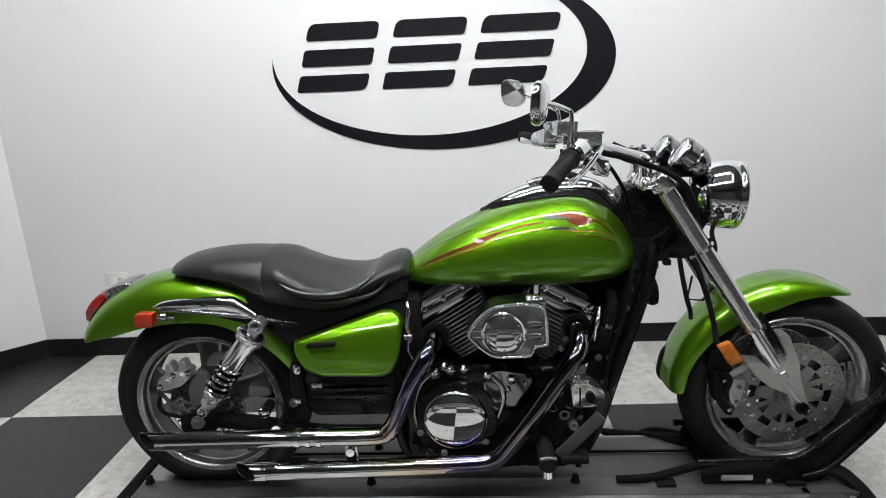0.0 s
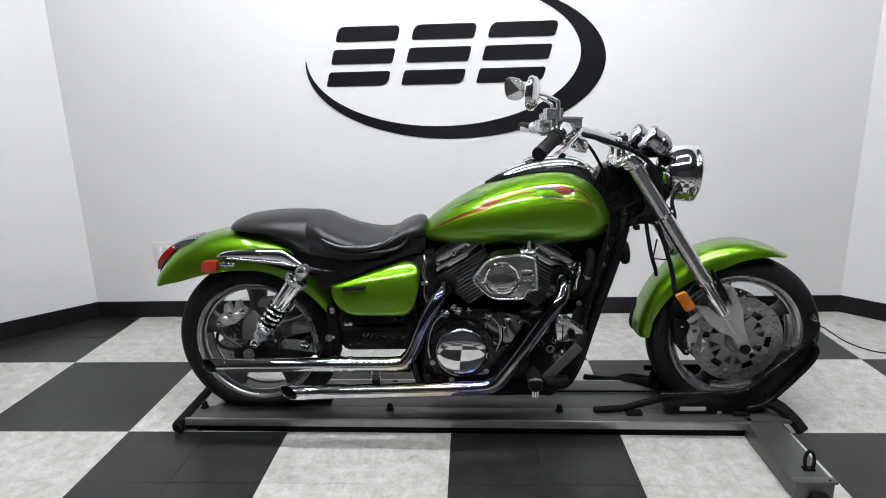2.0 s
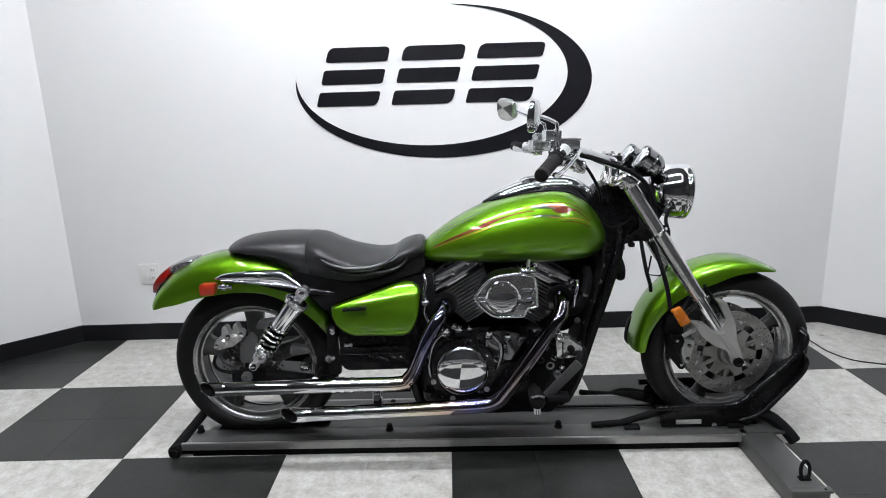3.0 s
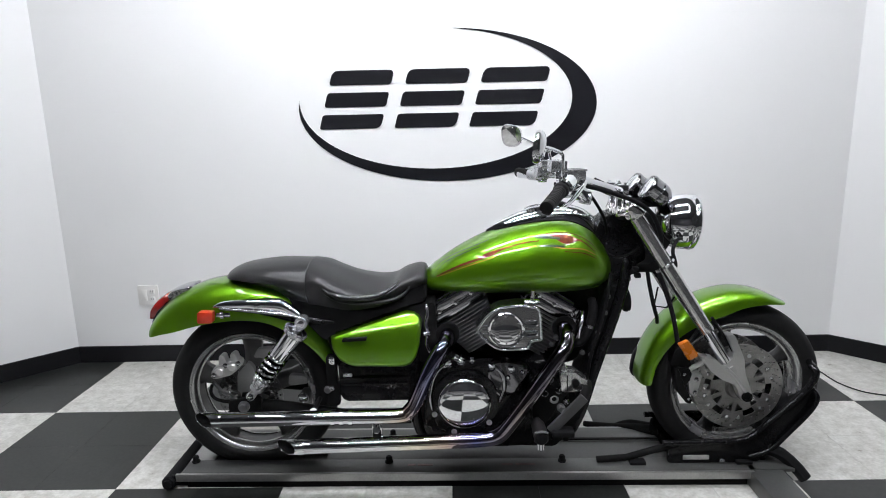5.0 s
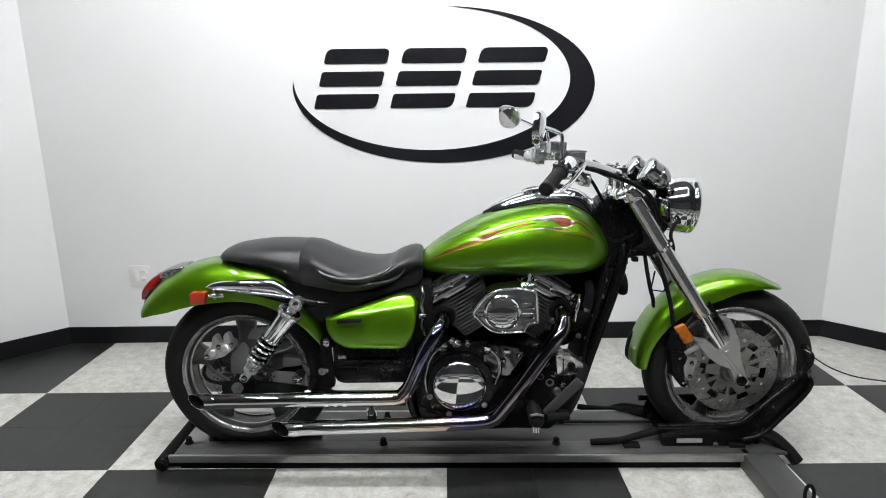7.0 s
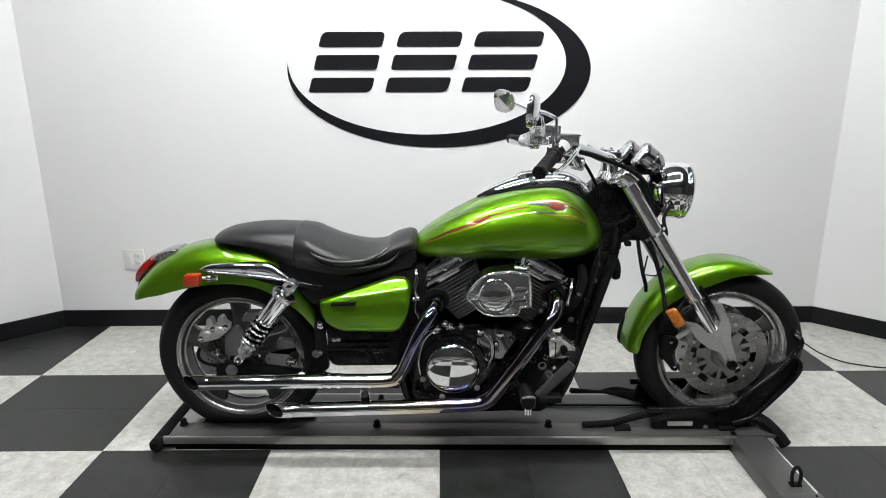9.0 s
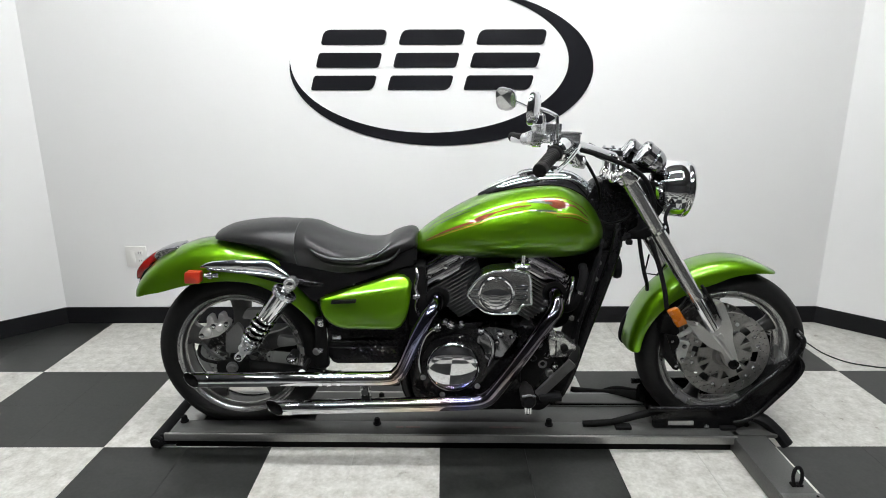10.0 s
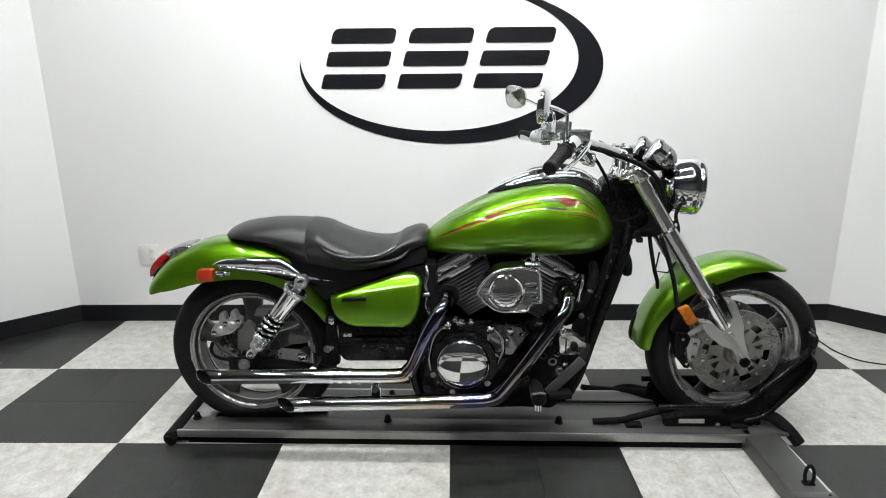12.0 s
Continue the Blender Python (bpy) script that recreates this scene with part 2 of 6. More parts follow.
def prism(outline, y0, y1, bevel=0.0, seg=2):
    """An outline in x and z, carried from y0 to y1."""
    bm = bmesh.new()
    a = [bm.verts.new((x, y0, z)) for x, z in outline]
    b = [bm.verts.new((x, y1, z)) for x, z in outline]
    f0, f1 = bm.faces.new(a), bm.faces.new(b[::-1])
    n = len(outline)
    for i in range(n):
        bm.faces.new((a[i], b[i], b[(i + 1) % n], a[(i + 1) % n]))
    if bevel:
        bmesh.ops.bevel(bm, geom=list({e for f in (f0, f1) for e in f.edges}), offset=bevel, segments=seg, profile=0.55, affect="EDGES")
    return bm


def rounded(corners, r, n=5):
    """A polygon in the plane with its corners rounded by r (one, or one each)."""
    out = []
    k = len(corners)
    rs = list(r) if hasattr(r, "__len__") else [r] * k
    for i, p in enumerate(corners):
        p, a, b = Vector(p), Vector(corners[i - 1]), Vector(corners[(i + 1) % k])
        ra = min(rs[i], 0.49 * (a - p).length, 0.49 * (b - p).length)
        s, e = p + (a - p).normalized() * ra, p + (b - p).normalized() * ra
        for j in range(n + 1):
            t = j / n
            q = s * (1 - t) ** 2 + p * 2 * t * (1 - t) + e * t * t
            out.append((q.x, q.y))
    return out


def power(c, e):
    return math.copysign(abs(c) ** e, c)


def bolt(at, axis, r=0.006, h=0.005):
    """A hexagon head with a washer."""
    return join(lathe([(0, r * 1.35), (h * 0.25, r * 1.35), (h * 0.25, r), (h * 0.9, r), (h, r * 0.8)], at, axis, 12))


def filled(name, loops, depth, mat, parent, label=""):
    """A flat shape with holes, in x and z, of a given depth along y, as a mesh."""
    cu = bpy.data.curves.new(name, "CURVE")
    cu.dimensions, cu.fill_mode, cu.extrude = "2D", "BOTH", depth / 2
    for loop in loops:
        sp = cu.splines.new("POLY")
        sp.points.add(len(loop) - 1)
        for p, (x, z) in zip(sp.points, loop):
            p.co = (x, z, 0, 1)
        sp.use_cyclic_u = True
    tmp = bpy.data.objects.new("tmp", cu)
    me = bpy.data.meshes.new_from_object(tmp)
    bpy.data.objects.remove(tmp)
    bpy.data.curves.remove(cu)
    me.transform(Matrix.Rotation(radians(90), 4, "X"))
    me.materials.clear()
    me.materials.append(mat)
    me.name = name
    ob = new(name, me)
    ob.parent = parent
    return tagged(ob, label)


# ---- the room ----
BACK, XL, XR, HIGH, SOUTH = 1.2192, -0.859, 3.297, 3.10, -6.0
DIAG = 2.15
CORNERS = [(XL, BACK), (XR, BACK), (XR + DIAG, BACK - DIAG), (XR + DIAG, SOUTH), (XL - DIAG, SOUTH), (XL - DIAG, BACK - DIAG)]


def wall_piece(name, p, q, z0, z1, inset, thick, mat, label):
    """An upright slab from p to q; its room face stands inset before the line, and its ends are mitred."""
    cx, cy = 1.2, -2.0
    p, q = Vector(p), Vector(q)
    d = (q - p).normalized()
    inward = Vector((-d.y, d.x))
    if inward.dot(Vector((cx, cy)) - p) < 0:
        inward = -inward
    t1 = inset
    t2 = inset - thick
    pts = []
    for t in (t1, t2):
        pts.append((p + inward * t, q + inward * t))
    a0, b0 = pts[0]
    a1, b1 = pts[1]
    a0, b0 = a0 + d * t1 * 0.4142, b0 - d * t1 * 0.4142
    a1, b1 = a1 + d * t2 * 0.4142, b1 - d * t2 * 0.4142
    bm = bmesh.new()
    low = [bm.verts.new((v.x, v.y, z0)) for v in (a0, b0, b1, a1)]
    top = [bm.verts.new((v.x, v.y, z1)) for v in (a0, b0, b1, a1)]
    bm.faces.new(low)
    bm.faces.new(top)
    for i in range(4):
        bm.faces.new((low[i], low[(i + 1) % 4], top[(i + 1) % 4], top[i]))
    if name == "baseboard":
        edge = [e for e in bm.edges if all(v in top[:2] for v in e.verts)]
        bmesh.ops.bevel(bm, geom=edge, offset=0.003, segments=2, affect="EDGES")
    ob = part(name, bm, mat)
    return tagged(ob, label, "wall" if name != "baseboard" else "baseboard", kind="structure")


NAMES = ["wall_north", "wall_northeast", "wall_east", "wall_south", "wall_west", "wall_northwest"]
for i, name in enumerate(NAMES):
    p, q = CORNERS[i], CORNERS[(i + 1) % 6]
    white = name not in ("wall_south", "wall_east", "wall_west")
    wall_piece(name, p, q, 0, HIGH, 0.0, 0.12, WALL if white else BACKWALL,
               "smooth white painted showroom wall" if white else "unseen dark grey wall that closes the room behind the camera")
    if white:
        wall_piece("baseboard", p, q, 0.0, 0.094, 0.006, 0.006, RUBBER_BASE, "black vinyl cove baseboard along the wall")

slab = part("floor", box(XL - DIAG - 0.2, XR + DIAG + 0.2, SOUTH - 0.2, BACK + 0.15, -0.1, -0.003, 0), SUBFLOOR)
tagged(slab, "checkered floor of black and off-white vinyl tiles", "floor", kind="structure")
lid = part("ceiling", box(XL - DIAG - 0.2, XR + DIAG + 0.2, SOUTH - 0.2, BACK + 0.15, HIGH, HIGH + 0.1, 0), CEIL)
tagged(lid, "grey shop ceiling with fluorescent strip fixtures", "ceiling", kind="structure")

# ceiling fixtures
LAMPS = [(0.56, -0.30, 0, True), (1.88, -0.30, 0, True), (0.50, -1.85, 0, True), (1.94, -1.85, 0, True), (2.80, -1.10, 90, False), (-0.36, -1.10, 90, False)]


def strip_light(x, y, turn, strong):
    """A twin-tube fixture; the strong tubes are brighter than the weak ones at the sides."""
    ob = thing("ceiling_light", (0, 0, HIGH), "white twin-tube fluorescent strip fixture on the ceiling", "ceiling light", "ceiling strip fixtures")
    part("housing", prism(rounded([(-0.61, 0.0), (0.61, 0.0), (0.61, -0.05), (-0.61, -0.05)], 0.01), -0.09, 0.09, 0.004), HOUSING, ob)
    for s in (-0.045, 0.045):
        part("lamp_tube", lathe([(-0.585, 0.009), (-0.58, 0.013), (0.58, 0.013), (0.585, 0.009)], (0, s, -0.068), (1, 0, 0), 12), GLOW if strong else WEAK, ob)
    ob.matrix_basis = pose(x, y, HIGH - 0.002, 0, 0, turn)


for row in LAMPS:
    strip_light(*row)

# wall emblem: crescent and three stacks of slanted bars
emblem = thing("wall_emblem", (1.2245, BACK - 0.003, 1.3575), "large black wall emblem, a crescent round stacks of slanted bars", "wall emblem")


def ellipse(cx, cz, a, b, n=96):
    return [(cx + a * math.cos(2 * math.pi * k / n), cz + b * math.sin(2 * math.pi * k / n)) for k in range(n)]


def crescent():
    """The outer ellipse less the inner one, as one band with two pointed ends."""
    cx, cz, a, b = 0.0, 0.0, 0.761, 0.3805
    ix, iz, ia, ib = -0.060, 0.0335, 0.696, 0.348
    n = 120
    start, stop = math.radians(88), math.radians(-187)
    outer, inner = [], []
    for k in range(n + 1):
        t = start + (stop - start) * k / n
        ox, oz = cx + a * math.cos(t), cz + b * math.sin(t)
        px, pz = ix + ia * math.cos(t), iz + ib * math.sin(t)
        w = min(1.0, k / 4, (n - k) / 4)
        outer.append((ox, oz))
        inner.append((ox + (px - ox) * w, oz + (pz - oz) * w))
    return outer + inner[::-1][1:-1]


filled("crescent", [crescent()], 0.003, VINYL, emblem)
SLANT = 0.28


def slanted(pts, x, z):
    return [(x + u + SLANT * v - 1.2245, z + v - 1.3575) for u, v in pts]


for x, w in ((0.564, 0.316), (0.950, 0.316), (1.334, 0.336)):
    for z0, soft in ((0.0, (0.012, 0.040, 0.016, 0.016)), (0.109, (0.016, 0.016, 0.016, 0.016)), (0.218, (0.016, 0.016, 0.030, 0.040))):
        filled("bar", [slanted(rounded([(0, z0), (w, z0), (w, z0 + 0.072), (0, z0 + 0.072)], soft), x, 1.254)], 0.003, VINYL, emblem)

# double outlet on the back wall
outlet = thing("wall_outlet", (-0.430, BACK - 0.004, 0.385), "white square double power outlet plate on the wall", "power outlet")
part("cover_plate", prism(rounded([(-0.056, -0.056), (0.056, -0.056), (0.056, 0.056), (-0.056, 0.056)], 0.008), -0.004, 0.004, 0.002), PLATE, outlet)
for sx in (0.022,):
    for sz in (-0.022, 0.022):
        sock = part("socket", prism(rounded([(sx - 0.016, sz - 0.014), (sx + 0.016, sz - 0.014), (sx + 0.016, sz + 0.014), (sx - 0.016, sz + 0.014)], 0.009), -0.0065, -0.003, 0.001), PLATE, outlet)
        part("slot", join(box(sx - 0.007, sx - 0.005, -0.0075, -0.006, sz - 0.004, sz + 0.006, 0), box(sx + 0.005, sx + 0.007, -0.0075, -0.006, sz - 0.004, sz + 0.006, 0)), SLOT, sock)
part("blank_insert", prism(rounded([(-0.038, -0.033), (-0.006, -0.033), (-0.006, 0.033), (-0.038, 0.033)], 0.006), -0.0055, -0.003, 0.001), PLATE, outlet)


# ---- the motorcycle lift ----
C = 0.062
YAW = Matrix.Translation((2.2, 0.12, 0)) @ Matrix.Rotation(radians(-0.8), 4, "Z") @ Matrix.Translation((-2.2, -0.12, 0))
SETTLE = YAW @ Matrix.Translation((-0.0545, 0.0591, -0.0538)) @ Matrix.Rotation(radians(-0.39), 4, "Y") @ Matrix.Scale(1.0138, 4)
LIFT = Vector((1.27, 0.122, 0.0))
lift = thing("motorcycle_lift", LIFT, "low grey steel motorcycle lift with silver edges on the tiled floor", "motorcycle lift")


def lp(name, bm, mat, parent=None, label="", smooth=38, settle=None):
    moved(bm, settle or YAW)
    return part(name, moved(bm, Matrix.Translation(-LIFT)), mat, parent or lift, label, smooth)


X0, X1, DZ = 0.232, 2.285, 0.062
# two raised side plates with a wheel channel between them
for s, y0, y1 in ((-1, -0.040, 0.056), (1, 0.190, 0.284)):
    plate = lp("side_plate", prism([(X0 + 0.025, DZ), (X1, DZ), (X1, DZ - 0.007), (X0 + 0.01, DZ - 0.007)], y0 + 0.012, y1, 0.002), DECK)
    edge_y = y0 - 0.002 if s < 0 else y1 - 0.01
    lp("edge_rail", box(X0, X1 - 0.008, edge_y, edge_y + 0.012, 0.034, DZ + 0.001, 0.004), RAIL, plate, "silver worn edge rail")
    lp("inner_wall", box(X0 + 0.02, X1, (y1 - 0.006) if s < 0 else y0, y1 if s < 0 else y0 + 0.006, 0.006, DZ - 0.007, 0.001), DECK, plate)
# thin dull red patches laid on the near plate
for x0, x1 in ((1.060, 1.088), (1.096, 1.150), (1.400, 1.440), (1.450, 1.520)):
    lp("red_patch", box(x0, x1, 0.010, 0.022, DZ + 0.0002, DZ + 0.0008, 0), MARK, None, "dull red patch on the lift plate")
lp("wheel_channel", box(X0 + 0.02, X1, 0.054, 0.192, 0.002, 0.008, 0.001), DECK)
lp("centre_plate", box(0.75, 2.04, 0.0575, 0.1885, 0.044, 0.052, 0.002), DECK, None, "flat grey plate between the wheels")
# black strip, set back, that closes the recess under each edge rail
for y in (-0.022, 0.250):
    lp("recess_strip", box(X0 + 0.03, X1 - 0.01, y, y + 0.012, 0.0, DZ - 0.007, 0.002), SATIN)
lp("end_roller", join(lathe([(0, 0.020), (0.004, 0.025), (0.33, 0.025), (0.334, 0.020)], (0.202, -0.040, 0.026), (0, 1, 0), 24),
                      lathe([(-0.010, 0.016), (0.344, 0.012)], (0.202, -0.040, 0.026), (0, 1, 0), 16)), PLASTIC, None, "black rubber end roller")
lp("end_plate", box(0.240, 0.330, 0.050, 0.194, 0.048, 0.054, 0.002), RAIL, None, "pale worn steel end plate")
lp("roller_arm", box(0.19, 0.27, -0.03, -0.015, 0.012, 0.05, 0.004), PLASTIC)
for x, y in ((0.272, 0.045), (0.990, 0.036), (1.620, 0.036), (2.335, 0.040), (0.985, 0.225), (1.60, 0.225)):
    lp("stop_bolt", join(lathe([(0, 0.015), (0.004, 0.015), (0.005, 0.011), (0.020, 0.011), (0.024, 0.008)], (x, y, DZ if x < 2.3 else DZ + 0.004), (0, 0, 1), 16)), PLASTIC)
# outrigger arm
arm = lp("outrigger_arm", join(box(2.262, 2.378, -0.372, 0.004, 0.003, DZ, 0.005), box(2.286, 2.420, -0.030, 0.075, DZ - 0.008, DZ + 0.004, 0.003)), DECK)
lp("arm_lip", box(2.258, 2.384, -0.376, -0.350, DZ - 0.004, DZ + 0.005, 0.002), DECK, arm)
lp("rubber_foot", lathe([(0.0, 0.026), (0.004, 0.030), (0.025, 0.026), (0.030, 0.024)], (2.330, -0.384, 0.0), (0, 0, 1), 20), PLASTIC, arm)
ring = [(2.333 + 0.014 * math.cos(a), -0.306 + 0.004 * math.sin(a), 0.092 + 0.031 * math.sin(a)) for a in np.linspace(0, 2 * math.pi, 25)]
lp("tie_ring", sweep(ring, 0.0055, 8), PLASTIC, arm, "black tie-down ring")
lp("ring_bracket", box(2.316, 2.350, -0.316, -0.296, DZ - 0.001, DZ + 0.007, 0.002), SATIN, arm)
lp("arm_bolt", bolt((2.364, -0.366, DZ + 0.003), (0, 0, 1), 0.004, 0.004), SATIN, arm)

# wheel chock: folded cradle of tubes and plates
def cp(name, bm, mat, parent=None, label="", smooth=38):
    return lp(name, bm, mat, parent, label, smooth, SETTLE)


chock = cp("wheel_chock", join(
    prism(rounded([(2.02, 0.100), (2.335, 0.100), (2.50, 0.290), (2.515, 0.360), (2.485, 0.385), (2.30, 0.190), (2.02, 0.170)], 0.015), -0.040, -0.030, 0.002),
    prism(rounded([(2.02, 0.100), (2.335, 0.100), (2.50, 0.290), (2.515, 0.360), (2.485, 0.385), (2.30, 0.190), (2.02, 0.170)], 0.015), 0.155, 0.165, 0.002),
    box(2.04, 2.30, -0.035, 0.155, 0.100, 0.106, 0.001)), BLACK, None, "black steel front wheel chock")
for y in (-0.046, 0.170):
    cp("upper_tube", tube([(2.00, y, 0.180), (2.16, y, 0.183), (2.285, y, 0.192), (2.36, y, 0.255), (2.44, y, 0.330), (2.495, y, 0.400), (2.503, y, 0.440), (2.495, y + math.copysign(0.02, C - y), 0.452)], 0.011), BLACK, chock)
    cp("lower_tube", tube([(2.30, y, 0.126), (2.37, y, 0.150), (2.44, y, 0.225), (2.50, y, 0.300), (2.515, y, 0.345), (2.505, y + math.copysign(0.02, C - y), 0.37)], 0.009), BLACK, chock)
cp("cross_tube", tube([(2.50, -0.035, 0.450), (2.515, 0.062, 0.455), (2.50, 0.160, 0.450)], 0.011), BLACK, chock)
cp("front_plate", moved(box(-0.004, 0.004, -0.03, 0.155, -0.11, 0.11, 0.002), pose(2.43, 0, 0.27, 0, 42, 0)), BLACK, chock)
cp("clamp_bar", sweep([(1.775, -0.022, 0.106), (1.88, -0.028, 0.118), (1.985, -0.030, 0.150), (2.06, -0.030, 0.168)], [0.013, 0.012, 0.013, 0.012], 10), SATIN, chock)
cp("clamp_bar", sweep([(1.785, 0.250, 0.104), (1.81, 0.248, 0.096), (1.895, 0.240, 0.084), (1.97, 0.225, 0.088), (2.06, 0.165, 0.108)], [0.010, 0.015, 0.022, 0.028, 0.026], 12), SATIN, chock)
cp("clamp_bar", sweep(curve_through([(1.895, 0.25, 0.080), (1.925, 0.245, 0.098), (1.970, 0.235, 0.112), (2.030, 0.20, 0.118), (2.09, 0.17, 0.122)], 4), 0.012, 10), SATIN, chock)
for x in (1.915, 2.285):
    cp("chock_foot", box(x - 0.028, x + 0.028, -0.055, -0.022, 0.099, 0.112, 0.003), PLASTIC, chock)
cp("maker_plate", box(2.074, 2.164, -0.0435, -0.0395, 0.114, 0.130, 0.001), LABEL, chock, "small pale worn label plate")
cp("chock_bolt", bolt((2.212, -0.040, 0.106), (0, -1, 0), 0.007, 0.006), ALU, chock)
cp("brace", sweep(curve_through([(2.365, -0.03, 0.150), (2.415, -0.04, 0.130), (2.455, -0.065, 0.095), (2.480, -0.085, 0.062)], 4), 0.024, 10, 0.9), PLASTIC, chock)

# cable on the floor
cord = thing("power_cord", (3.1, 0.7, 0.0), "thin black cable lying across the floor tiles", "cable")
part("cable", moved(tube([(2.70, 1.08, 0.0035), (2.95, 1.06, 0.0035), (3.075, 1.0, 0.0035), (3.087, 0.92, 0.0035), (3.092, 0.80, 0.0035), (3.139, 0.70, 0.0035), (3.217, 0.655, 0.0035), (3.30, 0.63, 0.0035), (3.55, 0.60, 0.0035), (3.9, 0.62, 0.0035)], 0.0034, 8), Matrix.Translation((-3.1, -0.7, 0))), CORD, cord)


# ---- the motorcycle ----
BASE = Vector((1.36, 0.122, 0.008))
bike = thing("motorcycle", BASE, "lime green cruiser motorcycle with red flame decals and chrome parts", "motorcycle")


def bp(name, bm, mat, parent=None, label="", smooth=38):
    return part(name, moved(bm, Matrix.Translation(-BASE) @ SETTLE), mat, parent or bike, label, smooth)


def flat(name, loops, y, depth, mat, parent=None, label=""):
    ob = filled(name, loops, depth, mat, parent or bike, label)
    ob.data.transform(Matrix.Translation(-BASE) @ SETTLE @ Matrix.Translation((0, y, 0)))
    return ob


def arc_hole(cx, cz, r0, r1, a0, a1, n=8):
    """A hole between two radii and two angles."""
    out = [(cx + r1 * math.cos(a0 + (a1 - a0) * k / n), cz + r1 * math.sin(a0 + (a1 - a0) * k / n)) for k in range(n + 1)]
    return out + [(cx + r0 * math.cos(a1 + (a0 - a1) * k / n), cz + r0 * math.sin(a1 + (a0 - a1) * k / n)) for k in range(n + 1)]


def circle(cx, cz, r, n=48):
    return [(cx + r * math.cos(2 * math.pi * k / n), cz + r * math.sin(2 * math.pi * k / n)) for k in range(n)]


def wheel(name, cx, cz, R, rim_r, width, spokes, turn, label, broad=1.0, mat=None, barrel_mat=None):
    """Tyre, rim, hub and broad cast spokes."""
    o = (cx, C, cz)
    h = width / 2
    prof = [(-h * 0.62, rim_r - 0.006)] + [(-h * 0.86, rim_r + 0.012)] + [(h * math.sin(t), rim_r + 0.022 + (R - rim_r - 0.022) * max(0.0, math.cos(t)) ** 0.62) for t in np.linspace(-math.pi / 2, math.pi / 2, 23)] + [(h * 0.86, rim_r + 0.012), (h * 0.62, rim_r - 0.006)]
    w = bp(name, lathe([(0, 0.03), (0.001, 0.03)], (cx, C - 0.0005, cz), (0, 1, 0), 24), CAST, None, label)
    bp("tyre", lathe(prof + [prof[0]], o, (0, 1, 0), 72, caps=False), TYRE, w, "black road tyre", 60)
    for s in (-1, 1):
        lip = [(s * h * 0.72, rim_r - 0.008), (s * h * 0.84, rim_r - 0.003), (s * h * 0.87, rim_r + 0.006), (s * h * 0.80, rim_r + 0.010), (s * h * 0.66, rim_r + 0.004), (s * h * 0.60, rim_r - 0.004)]
        bp("rim", lathe(lip + [lip[0]], o, (0, 1, 0), 72, caps=False), RIM, w, "polished alloy rim lip", 50)
    barrel = [(-h * 0.72, rim_r - 0.0085), (-h * 0.55, rim_r - 0.006), (h * 0.55, rim_r - 0.006), (h * 0.72, rim_r - 0.0085), (h * 0.62, rim_r - 0.013), (h * 0.3, rim_r - 0.017), (-h * 0.3, rim_r - 0.017), (-h * 0.62, rim_r - 0.013)]
    bp("rim_barrel", lathe(barrel + [barrel[0]], o, (0, 1, 0), 72, caps=False), barrel_mat or BARREL, w, "grey rim barrel", 30)
    for y in (-0.50, 0.50):
        step = [(h * (y - 0.05), rim_r - 0.013), (h * (y - 0.04), rim_r - 0.020), (h * (y + 0.04), rim_r - 0.020), (h * (y + 0.05), rim_r - 0.012)]
        bp("rim_bead", lathe(step + [step[0]], o, (0, 1, 0), 72, caps=False), RIM, w, "", 60)
    bp("hub", lathe([(-0.062, 0.026), (-0.06, 0.034), (-0.035, 0.040), (-0.02, 0.058), (0.02, 0.058), (0.035, 0.040), (0.06, 0.034), (0.062, 0.026)], o, (0, 1, 0), 32), CAST, w)
    for k in range(spokes):
        a = turn + 2 * math.pi * k / spokes
        d, n = Vector((math.cos(a), 0, math.sin(a))), Vector((-math.sin(a), 0, math.cos(a)))
        rings = []
        for t, wd, th in ((0.045, 0.030, 0.024), (0.09, 0.021, 0.020), (0.15, 0.020, 0.017), (rim_r - 0.034, 0.024, 0.018), (rim_r - 0.012, 0.036, 0.022)):
            c = Vector(o) + d * t
            rings.append([c + n * wd * broad * power(math.cos(b), 0.7) + Vector((0, th * power(math.sin(b), 0.7), 0)) for b in (2 * math.pi * j / 14 for j in range(14))])
        bp("spoke", skin(rings), mat or SPOKE, w)
    return w


RW, FW = (0.545, 0.366), (2.268, 0.366)
rear_wheel = wheel("rear_wheel", *RW, 0.304, 0.221, 0.124, 5, 0.30, "rear wheel with black tyre and broad alloy spokes", 1.6, BARREL)
front_wheel = wheel("front_wheel", *FW, 0.298, 0.222, 0.108, 5, 0.52, "front wheel with drilled brake discs", barrel_mat=RIM)


